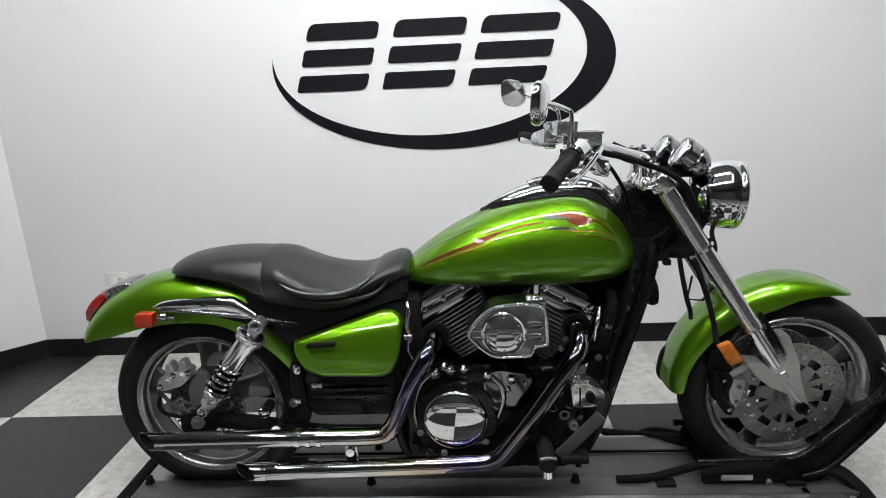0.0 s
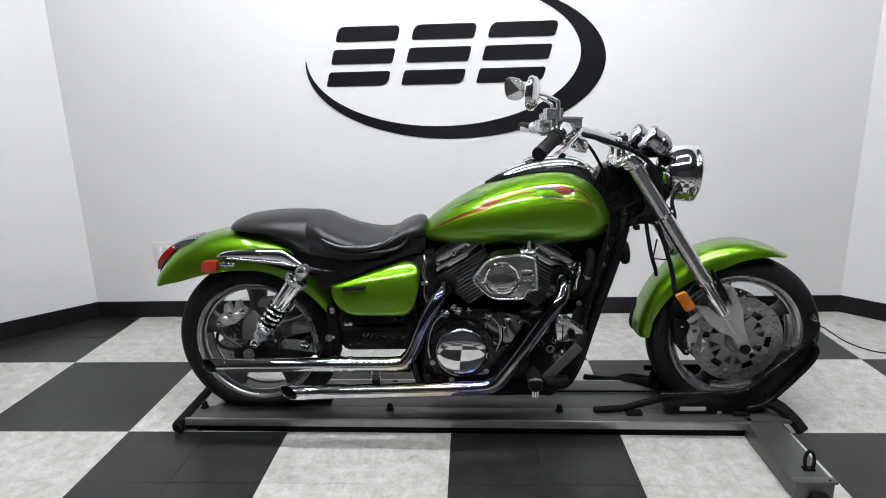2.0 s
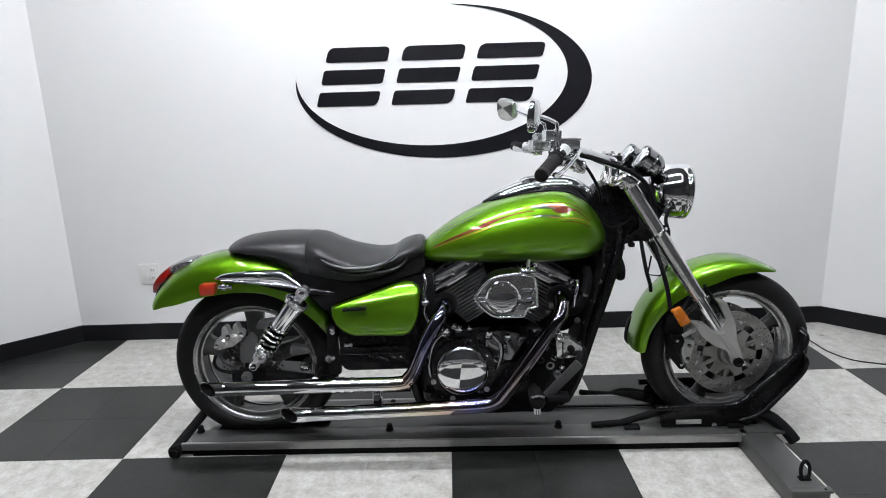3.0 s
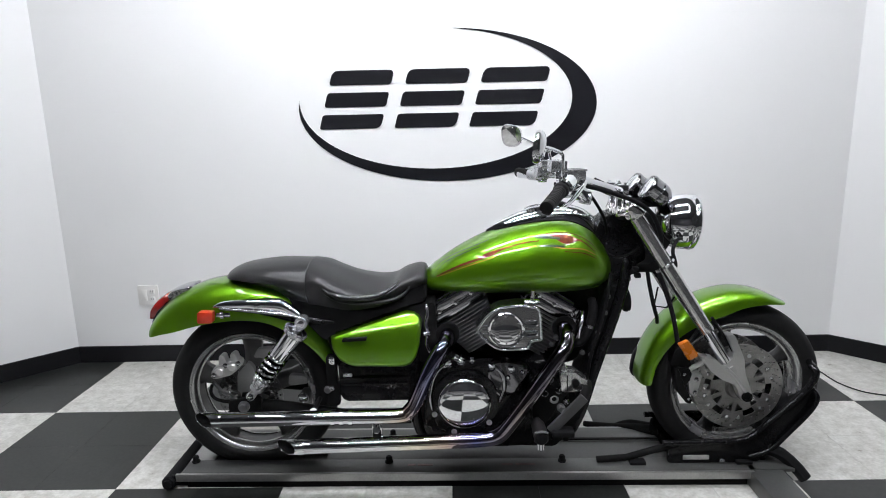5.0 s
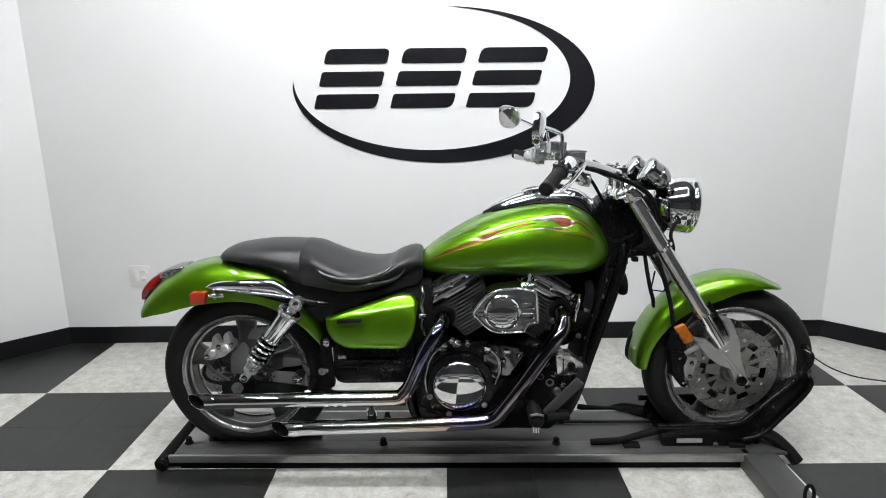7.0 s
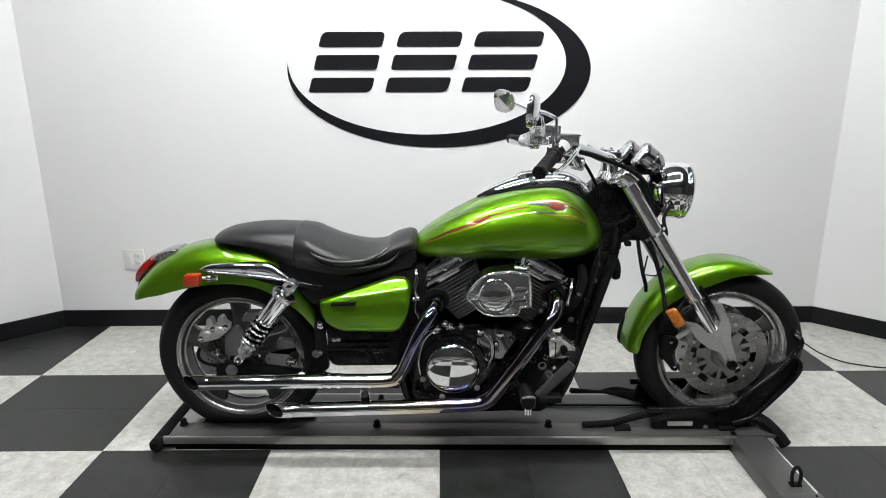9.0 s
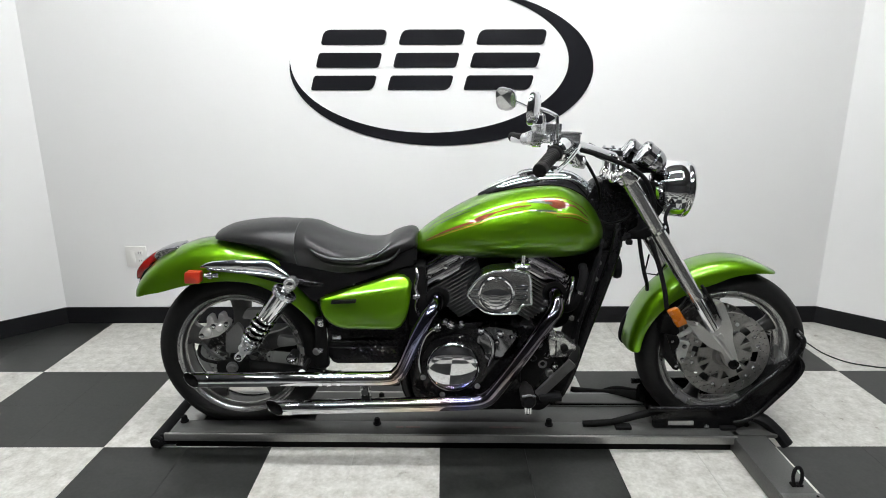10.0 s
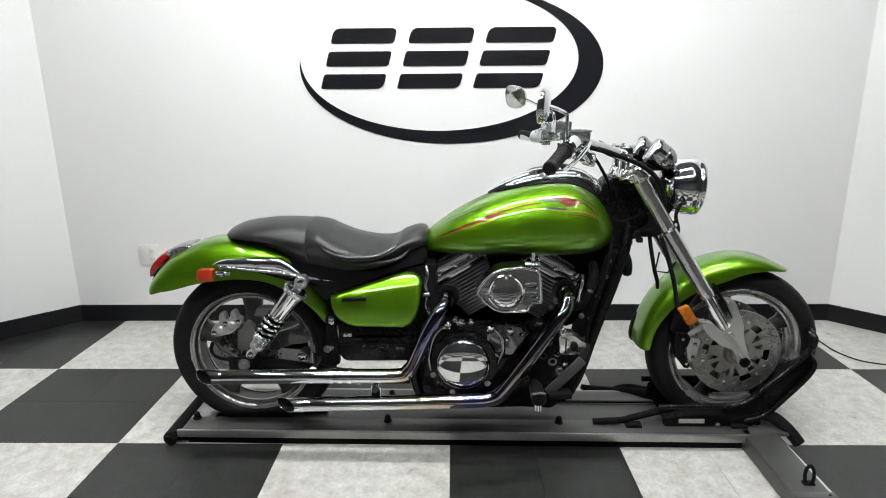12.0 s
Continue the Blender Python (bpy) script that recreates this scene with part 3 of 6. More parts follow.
# discs: drilled ring and carrier with windows
def disc(name, cx, cz, y, r, parent, windows, mat=DISC):
    holes = [circle(cx + q * math.cos(a), cz + q * math.sin(a), 0.0036, 10) for q, ofs in ((r - 0.009, 0.0), (r - 0.020, 0.07), (r - 0.030, 0.14)) for a in (ofs + 2 * math.pi * k / 30 for k in range(30))]
    step = 2 * math.pi / windows
    gaps = []
    for k in range(windows):
        # an oval window, and between two of them a pair of three-cornered ones
        oval, arm_a = step * k + 0.95, step * (k + 0.5) + 0.95
        gaps.append(rounded(arc_hole(cx, cz, r * 0.61, r * 0.76, oval - 0.19, oval + 0.19, 4), 0.006, 3))
        for tri in ([(0.62, 0.07), (0.60, 0.37), (0.37, 0.12)], [(0.62, -0.07), (0.60, -0.37), (0.37, -0.12)]):
            gaps.append(rounded([(cx + r * q * math.cos(arm_a + t), cz + r * q * math.sin(arm_a + t)) for q, t in tri], 0.004, 3))
    d = flat(name, [circle(cx, cz, r, 72)] + holes + gaps, y, 0.005, mat, parent, "drilled steel brake disc")
    bp("carrier_hub", lathe([(0, r * 0.29), (0.006, r * 0.28), (0.014, r * 0.24)], (cx, y - 0.002, cz), (0, -1, 0), 40), mat, d)
    for k in range(windows):
        a = step * (k + 0.5) + 0.95
        for t in (-0.17, 0.17):
            bp("rivet", lathe([(0, 0.007), (0.004, 0.0065), (0.005, 0.003)], (cx + (r - 0.039) * math.cos(a + t), y - 0.002, cz + (r - 0.039) * math.sin(a + t)), (0, -1, 0), 12), ALU, d)
    return d


disc("brake_disc", FW[0], FW[1], C - 0.055, 0.156, front_wheel, 6)
disc("brake_disc", FW[0], FW[1], C + 0.055, 0.156, front_wheel, 6)
disc("brake_disc", RW[0], RW[1], C - 0.066, 0.116, rear_wheel, 5, SPOKE)


# ---- tank ----
def body_ring(x, zt, zb, w, zc, up=2.1, low=2.6, n=40):
    out = []
    for k in range(n):
        a = 2 * math.pi * k / n
        e = up if math.sin(a) >= 0 else low
        s, c = power(math.sin(a), 2 / e), power(math.cos(a), 2 / e)
        out.append((x, C + w * c, zc + (zt - zc if s >= 0 else zc - zb) * s))
    return out


TANK = curve_through([
    (1.164, 0.770, 0.752, 0.012, 0.761), (1.172, 0.786, 0.744, 0.036, 0.762), (1.190, 0.803, 0.736, 0.060, 0.765), (1.223, 0.831, 0.730, 0.084, 0.772), (1.300, 0.882, 0.725, 0.116, 0.790),
    (1.400, 0.931, 0.722, 0.142, 0.808), (1.500, 0.963, 0.722, 0.155, 0.820), (1.590, 0.978, 0.722, 0.161, 0.826), (1.670, 0.976, 0.724, 0.160, 0.828),
    (1.735, 0.945, 0.730, 0.147, 0.826), (1.780, 0.899, 0.742, 0.118, 0.820), (1.806, 0.855, 0.760, 0.082, 0.812), (1.818, 0.828, 0.785, 0.040, 0.806), (1.821, 0.815, 0.797, 0.014, 0.806)], 5)
tank = bp("fuel_tank", skin([body_ring(*row) for row in TANK]), GREEN, None, "glossy lime green teardrop fuel tank", 60)


def tank_y(x, z, out=0.0):
    """The near side of the tank at x and z."""
    zt, zb, w, zc = [np.interp(x, TANK[:, 0], TANK[:, k]) for k in (1, 2, 3, 4)]
    e = 2.1 if z >= zc else 2.6
    q = min(0.999, abs((z - zc) / ((zt - zc) if z >= zc else (zc - zb))))
    return C - w * (1 - q ** e) ** (1 / e) - out


def tank_band(name, rows, mat, label="", out=0.0008, n=6):
    """A painted band on both flanks from rows of x, lower z, upper z."""
    rows = curve_through(rows, 5)
    for side in (1, -1):
        bm = bmesh.new()
        grid = []
        for x, z0, z1 in rows:
            line = []
            for k in range(n + 1):
                z = z0 + (max(z1, z0 + 0.0004) - z0) * k / n
                y = tank_y(x, z, out)
                line.append(bm.verts.new((x, C + (y - C) * side, z)))
            grid.append(line)
        for a, b in zip(grid, grid[1:]):
            for k in range(n):
                bm.faces.new((a[k], a[k + 1], b[k + 1], b[k]))
        bp(name, bm, mat, tank, label, 80)


# flames: long tongue, hooked head and trailing licks
tank_band("flame_decal", [(1.220, 0.792, 0.794), (1.277, 0.820, 0.826), (1.32, 0.838, 0.846), (1.365, 0.855, 0.863), (1.385, 0.862, 0.875), (1.405, 0.870, 0.883), (1.425, 0.881, 0.890), (1.455, 0.894, 0.898), (1.51, 0.909, 0.913), (1.56, 0.916, 0.919)], RED, "red flame lick")
tank_band("flame_decal", [(1.585, 0.932, 0.935), (1.605, 0.930, 0.936), (1.622, 0.917, 0.937), (1.640, 0.909, 0.936), (1.657, 0.908, 0.932), (1.672, 0.911, 0.927), (1.684, 0.914, 0.921), (1.705, 0.907, 0.912), (1.745, 0.874, 0.877)], RED, "red flame head")
tank_band("flame_shadow", [(1.550, 0.925, 0.927), (1.575, 0.924, 0.933), (1.605, 0.923, 0.930), (1.628, 0.920, 0.926)], DKGREEN, "dark shading of the flame")
tank_band("flame_shadow", [(1.550, 0.902, 0.904), (1.585, 0.900, 0.906), (1.615, 0.899, 0.905), (1.640, 0.897, 0.902)], DKGREEN, "dark shading of the flame")
tank_band("pinstripe", [(1.222, 0.790, 0.792), (1.30, 0.824, 0.826), (1.365, 0.848, 0.851), (1.405, 0.862, 0.865), (1.44, 0.878, 0.880), (1.51, 0.895, 0.898), (1.57, 0.902, 0.904), (1.64, 0.893, 0.896), (1.70, 0.888, 0.891), (1.745, 0.866, 0.868)], GOLD, "gold pinstripe")
tank_band("pinstripe", [(1.41, 0.889, 0.891), (1.45, 0.906, 0.908), (1.51, 0.922, 0.924), (1.58, 0.936, 0.938), (1.64, 0.940, 0.942), (1.685, 0.930, 0.932), (1.725, 0.907, 0.910), (1.750, 0.880, 0.882)], RED, "thin red pinstripe")
tank_band("pinstripe", [(1.640, 0.884, 0.886), (1.70, 0.876, 0.879), (1.745, 0.856, 0.858)], RED, "thin red pinstripe")
tank_band("pinstripe", [(1.215, 0.814, 0.815), (1.24, 0.837, 0.839), (1.29, 0.866, 0.868), (1.35, 0.893, 0.895), (1.40, 0.914, 0.916)], DKGREEN, "dark green pinstripe")
tank_band("pinstripe", [(1.222, 0.810, 0.811), (1.26, 0.842, 0.844), (1.32, 0.872, 0.874), (1.37, 0.893, 0.895)], DKGREEN, "dark green pinstripe")

# chrome dash on the tank top
dash_rows = curve_through([(1.395, 0.936, 0.004), (1.43, 0.960, 0.024), (1.47, 0.980, 0.038), (1.52, 0.999, 0.046), (1.58, 1.013, 0.051), (1.64, 1.019, 0.053), (1.70, 1.013, 0.052), (1.750, 0.988, 0.046), (1.790, 0.950, 0.036), (1.806, 0.930, 0.026)], 5)


def dash_ring(x, z, w, n=28):
    """A domed top over upright skirts that reach into the tank."""
    out = []
    for k in range(n):
        a = 2 * math.pi * k / n
        c, q = math.cos(a), math.sin(a)
        out.append((x, C + w * (power(c, 0.8) if q > 0 else 1.04 * power(c, 0.25)), z - 0.050 + (0.050 * power(q, 0.85) if q > 0 else 0.03 * power(q, 0.6))))
    return out


def tank_top(x, y):
    """The height of the tank's upper side at x, y off its middle."""
    zt, w, zc = [np.interp(x, TANK[:, 0], TANK[:, k]) for k in (1, 3, 4)]
    return zc + (zt - zc) * (1 - min(0.99, abs(y / w)) ** 2.1) ** (1 / 2.1)


dash = bp("dash_console", skin([dash_ring(*row) for row in dash_rows]), CHROME, tank, "chrome tank-top console", 50)
for s in (-1, 1):
    bp("gasket", sweep([(x, C + s * (w * 1.04 + 0.002), tank_top(x, w * 1.04 + 0.002) + 0.001) for x, z, w in dash_rows[4:-4]], 0.0026, 8), PLASTIC, tank, "black console edge trim")
bp("fuel_cap", lathe([(0, 0.034), (0.010, 0.034), (0.014, 0.030), (0.016, 0.018)], (1.56, C, 1.000), (-0.18, 0, 1), 28), CHROME, tank)
bp("ignition_barrel", lathe([(0, 0.016), (0.014, 0.016), (0.016, 0.012)], (1.652, C - 0.01, 1.010), (0.1, -0.2, 1), 18), SATIN, tank)


# ---- seat ----
def seat_ring(x, zt, zb, w, zr, top, n=44):
    """Cross-section: crowned top, hard shoulder at the ridge, skirt tucked in below."""
    out = []
    for k in range(n):
        a = 2 * math.pi * k / n
        s, c = math.sin(a), math.cos(a)
        if s >= 0:
            out.append((x, C + w * power(c, 2 / top), zr + (zt - zr) * power(s, 2 / top)))
        else:
            out.append((x, C + (w - 0.012 - 0.03 * min(1, -s * 1.2)) * power(c, 0.55) if c else C, zr + (zr - zb) * power(s, 0.8)))
    return out


rear_pad = curve_through([(0.490, 0.800, 0.794, 0.018, 0.797, 2.2), (0.497, 0.811, 0.789, 0.050, 0.798, 2.2), (0.515, 0.824, 0.784, 0.078, 0.798, 2.2), (0.560, 0.839, 0.774, 0.103, 0.797, 2.2),
                          (0.640, 0.849, 0.752, 0.120, 0.792, 2.2), (0.700, 0.851, 0.718, 0.128, 0.782, 2.2), (0.745, 0.850, 0.662, 0.132, 0.770, 2.2), (0.785, 0.848, 0.630, 0.134, 0.760, 2.2)], 5)
seat = bp("seat", skin([seat_ring(*r) for r in rear_pad]), LEATHER, None, "black two-piece leather-look saddle", 60)
front_pad = curve_through([(0.785, 0.847, 0.630, 0.133, 0.762, 2.2), (0.792, 0.849, 0.610, 0.138, 0.764, 2.15), (0.830, 0.840, 0.594, 0.147, 0.784, 2.0), (0.870, 0.823, 0.598, 0.154, 0.772, 1.75), (0.930, 0.800, 0.612, 0.160, 0.752, 1.6),
                           (1.000, 0.780, 0.632, 0.160, 0.746, 1.6), (1.048, 0.773, 0.644, 0.153, 0.752, 1.7), (1.076, 0.778, 0.652, 0.142, 0.762, 1.85), (1.102, 0.798, 0.660, 0.128, 0.772, 2.1),
                           (1.132, 0.812, 0.668, 0.114, 0.778, 2.2), (1.162, 0.820, 0.676, 0.100, 0.780, 2.2), (1.183, 0.814, 0.700, 0.084, 0.778, 2.2), (1.190, 0.792, 0.750, 0.060, 0.772, 2.2)], 5)
bp("rider_pad", skin([seat_ring(*r) for r in front_pad]), LEATHER, seat, "", 60)
bead = curve_through([(0.838, 0.792), (0.852, 0.772), (0.878, 0.757), (0.928, 0.745), (1.002, 0.745), (1.055, 0.758), (1.088, 0.776), (1.100, 0.789)], 5)


def seat_y(x, z):
    """The near flank of the rider pad at x and z."""
    zt, w, zr, top = [np.interp(x, front_pad[:, 0], front_pad[:, k]) for k in (1, 3, 4, 5)]
    q = min(0.995, max(0.0, (z - zr) / (zt - zr)))
    return C - w * (1 - q ** top) ** (1 / top)


# raised glossy bead added to carry the highlight along the pad's ridge
bp("ridge_bead", sweep([(x, seat_y(x, z) + 0.003 + 0.006 * abs(2 * k / (len(bead) - 1) - 1) ** 6, z) for k, (x, z) in enumerate(bead)], [0.0006 + 0.0108 * max(0.0, math.sin(math.pi * k / (len(bead) - 1))) ** 0.7 for k in range(len(bead))], 12), BEAD, seat, "glossy bead shaped to catch the seat ridge highlight", 60)
crease = curve_through([(0.852, 0.757), (0.893, 0.737), (0.965, 0.727), (1.039, 0.727), (1.092, 0.733), (1.120, 0.750), (1.132, 0.772)], 5)
bp("seam", sweep([(x, seat_y(x, z) + 0.008, z) for x, z in crease], [0.0006 + 0.0070 * max(0.0, math.sin(math.pi * k / (len(crease) - 1))) ** 0.6 for k in range(len(crease))], 10), LEATHER, seat, "rounded lower seat edge", 60)
skirt = prism(rounded([(0.700, 0.765), (0.735, 0.712), (0.780, 0.668), (0.838, 0.602), (0.868, 0.597), (0.872, 0.622), (1.100, 0.702), (1.188, 0.722), (1.188, 0.765)], 0.010), -0.086, -0.046, 0.012)
for v in skirt.verts:
    # leans in under the pads towards its top
    v.co.y += max(0.0, v.co.z - 0.675 - 0.03 * (v.co.x - 0.7)) * 0.85
bp("seat_skirt", skirt, SEATBASE, seat, "black skirt under the saddle", 45)

# ---- rear fender ----
def fender_rings(rows, n=22, thick=0.006):
    rings = []
    for x, zt, zl, w in rows:
        outer, inner = [], []
        for k in range(n + 1):
            a = math.pi * k / n
            c, s = power(math.cos(a), 0.72), power(math.sin(a), 0.85)
            outer.append((x, C - w * c, zl + (zt - zl) * s))
            inner.append((x, C - (w - thick) * c, zl + (zt - zl - thick) * s))
        rings.append(outer + inner[::-1])
    return rings


rf_rows = curve_through([(0.208, 0.620, 0.604, 0.060), (0.214, 0.638, 0.600, 0.084), (0.232, 0.668, 0.602, 0.098), (0.266, 0.706, 0.612, 0.106), (0.315, 0.742, 0.622, 0.112), (0.380, 0.770, 0.640, 0.116), (0.450, 0.786, 0.654, 0.118),
                         (0.550, 0.790, 0.662, 0.118), (0.640, 0.780, 0.650, 0.116), (0.715, 0.752, 0.610, 0.108), (0.775, 0.700, 0.560, 0.100), (0.820, 0.640, 0.505, 0.094), (0.862, 0.570, 0.440, 0.088)], 5)
rear_fender = bp("rear_fender", skin(fender_rings(rf_rows)), GREEN, None, "lime green rear fender", 60)

def across(outline, half, shrink=0.72):
    """A body with this side outline, rounded off towards both flanks."""
    cx, cz = sum(p[0] for p in outline) / len(outline), sum(p[1] for p in outline) / len(outline)
    rings = []
    for k in range(-6, 7):
        t = k / 6
        q = shrink + (1 - shrink) * math.sqrt(max(0.0, 1 - t * t))
        rings.append([(cx + (x - cx) * q, C + half * t, cz + (z - cz) * q) for x, z in outline])
    return skin(rings)


tail = bp("tail_light", across(rounded([(0.194, 0.640), (0.199, 0.674), (0.216, 0.699), (0.240, 0.724), (0.274, 0.744), (0.290, 0.726), (0.258, 0.694), (0.216, 0.644)], 0.008, 3), 0.046), REDLENS, rear_fender, "red tail lamp lens", 60)
bp("bezel", across(rounded([(0.266, 0.728), (0.284, 0.750), (0.318, 0.762), (0.366, 0.770), (0.372, 0.758), (0.325, 0.738), (0.285, 0.704)], 0.008, 3), 0.052), DKCHROME, tail, "chrome lamp bezel", 60)
bp("lamp_base", across(rounded([(0.206, 0.634), (0.236, 0.684), (0.276, 0.714), (0.300, 0.716), (0.255, 0.655), (0.226, 0.628)], 0.006, 3), 0.060), PLASTIC, tail, "black lamp base")
for y in (C - 0.075, C + 0.075):
    bp("fender_strut_bolt", bolt((0.62, y - 0.05, 0.71), (0, -1, 0), 0.008), CHROME, rear_fender)

# chrome strut along the fender, with side lamp
strut = bp("fender_strut", skin([[(x, -0.072 + 0.017 * power(math.cos(a), 0.8), z + h * power(math.sin(a), 0.8)) for a in (2 * math.pi * k / 18 for k in range(18))] for x, z, h in
                                 curve_through([(0.478, 0.722, 0.003), (0.500, 0.724, 0.011), (0.540, 0.724, 0.016), (0.620, 0.722, 0.021), (0.690, 0.718, 0.024), (0.715, 0.710, 0.024), (0.745, 0.695, 0.017), (0.768, 0.685, 0.009)], 4)]), CHROME, None, "chrome fender strut", 60)
bp("strut_edge", sweep([(0.50, -0.088, 0.715), (0.60, -0.090, 0.706), (0.70, -0.090, 0.694), (0.762, -0.089, 0.682)], [0.004, 0.006, 0.007, 0.004], 10), DKCHROME, strut)
bp("strut_bolt", lathe([(0, 0.010), (0.006, 0.009), (0.008, 0.004)], (0.625, -0.088, 0.722), (0, -1, 0), 16), CHROME, strut)
lamp = bp("side_reflector", prism(rounded([(0.424, 0.669), (0.474, 0.669), (0.478, 0.707), (0.428, 0.707)], 0.005), -0.100, -0.072, 0.003), REFLECTOR, None, "red rectangular side reflector")
bp("stalk", join(sweep([(0.485, -0.082, 0.692), (0.53, -0.075, 0.690)], 0.008, 12), lathe([(0, 0.013), (0.012, 0.013), (0.014, 0.010)], (0.498, -0.081, 0.692), (1, 0.15, 0), 16)), CHROME, lamp, "chrome stalk")

# ---- front fender: arc round the wheel ----
FENDER_AT = (2.267, 0.355)


def arc_fender():
    rings = []
    rows = curve_through([(175.9, 0.337, 0.320, 0.062), (175.4, 0.343, 0.313, 0.074), (173.2, 0.3465, 0.309, 0.081), (167, 0.349, 0.309, 0.083), (160, 0.350, 0.310, 0.084), (140, 0.357, 0.303, 0.086), (120, 0.361, 0.292, 0.086), (105, 0.362, 0.290, 0.086),
                          (92, 0.361, 0.305, 0.085), (78, 0.355, 0.322, 0.081), (69, 0.348, 0.332, 0.068), (65, 0.347, 0.338, 0.050), (63.3, 0.345, 0.340, 0.026)], 5)
    n = 20
    for deg, ro, ri, w in rows:
        a = radians(deg)
        ux, uz = math.cos(a), math.sin(a)
        outer, inner = [], []
        for k in range(n + 1):
            b = math.pi * k / n
            c, s = power(math.cos(b), 0.7), power(math.sin(b), 0.8)
            r = ri + (ro - ri) * s
            outer.append((FENDER_AT[0] + ux * r, C - w * c, FENDER_AT[1] + uz * r))
            r2 = ri + (ro - ri - 0.005) * s
            inner.append((FENDER_AT[0] + ux * r2, C - (w - 0.005) * c, FENDER_AT[1] + uz * r2))
        rings.append(outer + inner[::-1])
    return skin(rings)


front_fender = bp("front_fender", arc_fender(), GREEN, None, "lime green front fender", 60)
# added black strip along the fender's lower rear edge, far half
strip_rows = [(177.3, 0.334, 0.020), (176.7, 0.342, 0.028), (174.5, 0.348, 0.032), (170, 0.3505, 0.032), (163, 0.3525, 0.026), (159, 0.349, 0.016)]
strip_rings = []
for deg, ro, w in curve_through(strip_rows, 4):
    ux, uz = math.cos(radians(deg)), math.sin(radians(deg))
    arch = [(w * power(math.cos(b), 0.7), 0.030 * power(math.sin(b), 0.8)) for b in (math.pi * k / 16 for k in range(17))]
    ring = [(y, ro - 0.030 + h) for y, h in arch] + [(y * 0.94, ro - 0.036 + h * 0.9) for y, h in arch[::-1]]
    strip_rings.append([(FENDER_AT[0] + r * ux, C + 0.044 + y, FENDER_AT[1] + r * uz) for y, r in ring])
bp("rear_edge_strip", skin(strip_rings), PLASTIC, front_fender, "black strip along the fender's rear edge", 60)

# ---- side cover ----
def side_cover(y_in, y_out, cols=46, low_rows=14, top_rows=7):
    """A shell with an upright lower face, a sharp crease and an upper facet that leans in under the seat."""
    xs = np.concatenate([np.linspace(0.868, 0.90, 9)[:-1], np.linspace(0.90, 1.12, cols - 18), np.linspace(1.12, 1.172, 11)[1:]])
    low = np.interp(xs, [0.868, 0.874, 0.884, 0.900, 0.925, 0.95, 1.109, 1.134, 1.152, 1.164, 1.172], [0.611, 0.582, 0.556, 0.534, 0.518, 0.511, 0.508, 0.518, 0.545, 0.585, 0.650])
    high = np.interp(xs, [0.868, 1.095, 1.120, 1.145, 1.162, 1.172], [0.614, 0.683, 0.689, 0.686, 0.674, 0.653])
    bm = bmesh.new()
    grid = []
    for x, z0, z2 in zip(xs, low, high):
        z1 = min(max(0.611 + (x - 0.868) * 0.155, z0 + 0.0006), z2 - 0.0006)
        zs = list(np.linspace(z0, z1, low_rows)) + list(np.linspace(z1, z2, top_rows))[1:]
        col = []
        for z in zs:
            edge = min(z - z0, (x - 0.868) * 0.9, 1.172 - x)
            lap = 1 - min(1.0, max(0.0, edge) / 0.022)
            up = max(0.0, z - z1)
            y = y_out + 0.020 * (1 - math.sqrt(max(0.0, 1 - lap * lap))) + 1.6 * (z - 0.560) ** 2 - 0.08 * max(0.0, z1 - z) + 0.34 * up + 8.0 * up * up
            col.append(bm.verts.new((x, y, z)))
        grid.append(col)
    for a, b in zip(grid, grid[1:]):
        for k in range(len(a) - 1):
            bm.faces.new((a[k], b[k], b[k + 1], a[k + 1]))
    rim = [c[0] for c in grid] + grid[-1][1:] + [c[-1] for c in grid[-2::-1]] + grid[0][-2:0:-1]
    back = [bm.verts.new((v.co.x, y_in, v.co.z)) for v in rim]
    for k in range(len(rim)):
        bm.faces.new((rim[k], rim[k - 1], back[k - 1], back[k]))
    return bm


cover = bp("side_cover", side_cover(-0.02, -0.124), GREEN, None, "lime green side cover", 50)
bp("badge", prism(rounded([(0.912, 0.610), (0.992, 0.613), (0.994, 0.623), (0.914, 0.620)], 0.002), -0.140, -0.126, 0.001), SATIN, cover, "dark bar badge")


# ---- frame ----
frame_part = bp("frame", join(
    tube([(1.86, C, 0.93), (1.74, C, 0.88), (1.50, C, 0.80), (1.20, C, 0.72), (1.02, C, 0.66)], 0.028),
    *[tube([(1.875, C + s * 0.03, 0.86), (1.845, C + s * 0.075, 0.72), (1.760, C + s * 0.085, 0.45), (1.702, C + s * 0.09, 0.270), (1.635, C + s * 0.09, 0.205), (1.40, C + s * 0.09, 0.190),
            (1.19, C + s * 0.09, 0.205), (1.14, C + s * 0.10, 0.28), (1.14, C + s * 0.11, 0.45), (1.15, C + s * 0.11, 0.62), (1.17, C + s * 0.08, 0.74)], 0.019) for s in (-1, 1)],
    *[tube([(1.16, C + s * 0.09, 0.70), (0.98, C + s * 0.12, 0.655), (0.80, C + s * 0.125, 0.66), (0.62, C + s * 0.115, 0.70)], 0.016) for s in (-1, 1)]), BLACK, None, "black tubular frame", 50)
bp("steering_head", join(prism(rounded([(1.755, 0.925), (1.785, 0.985), (1.865, 0.990), (1.930, 0.860), (1.925, 0.800), (1.86, 0.765), (1.80, 0.745), (1.775, 0.80)], 0.02), C - 0.052, C + 0.052, 0.016)), BLACK, frame_part, "black neck cover")
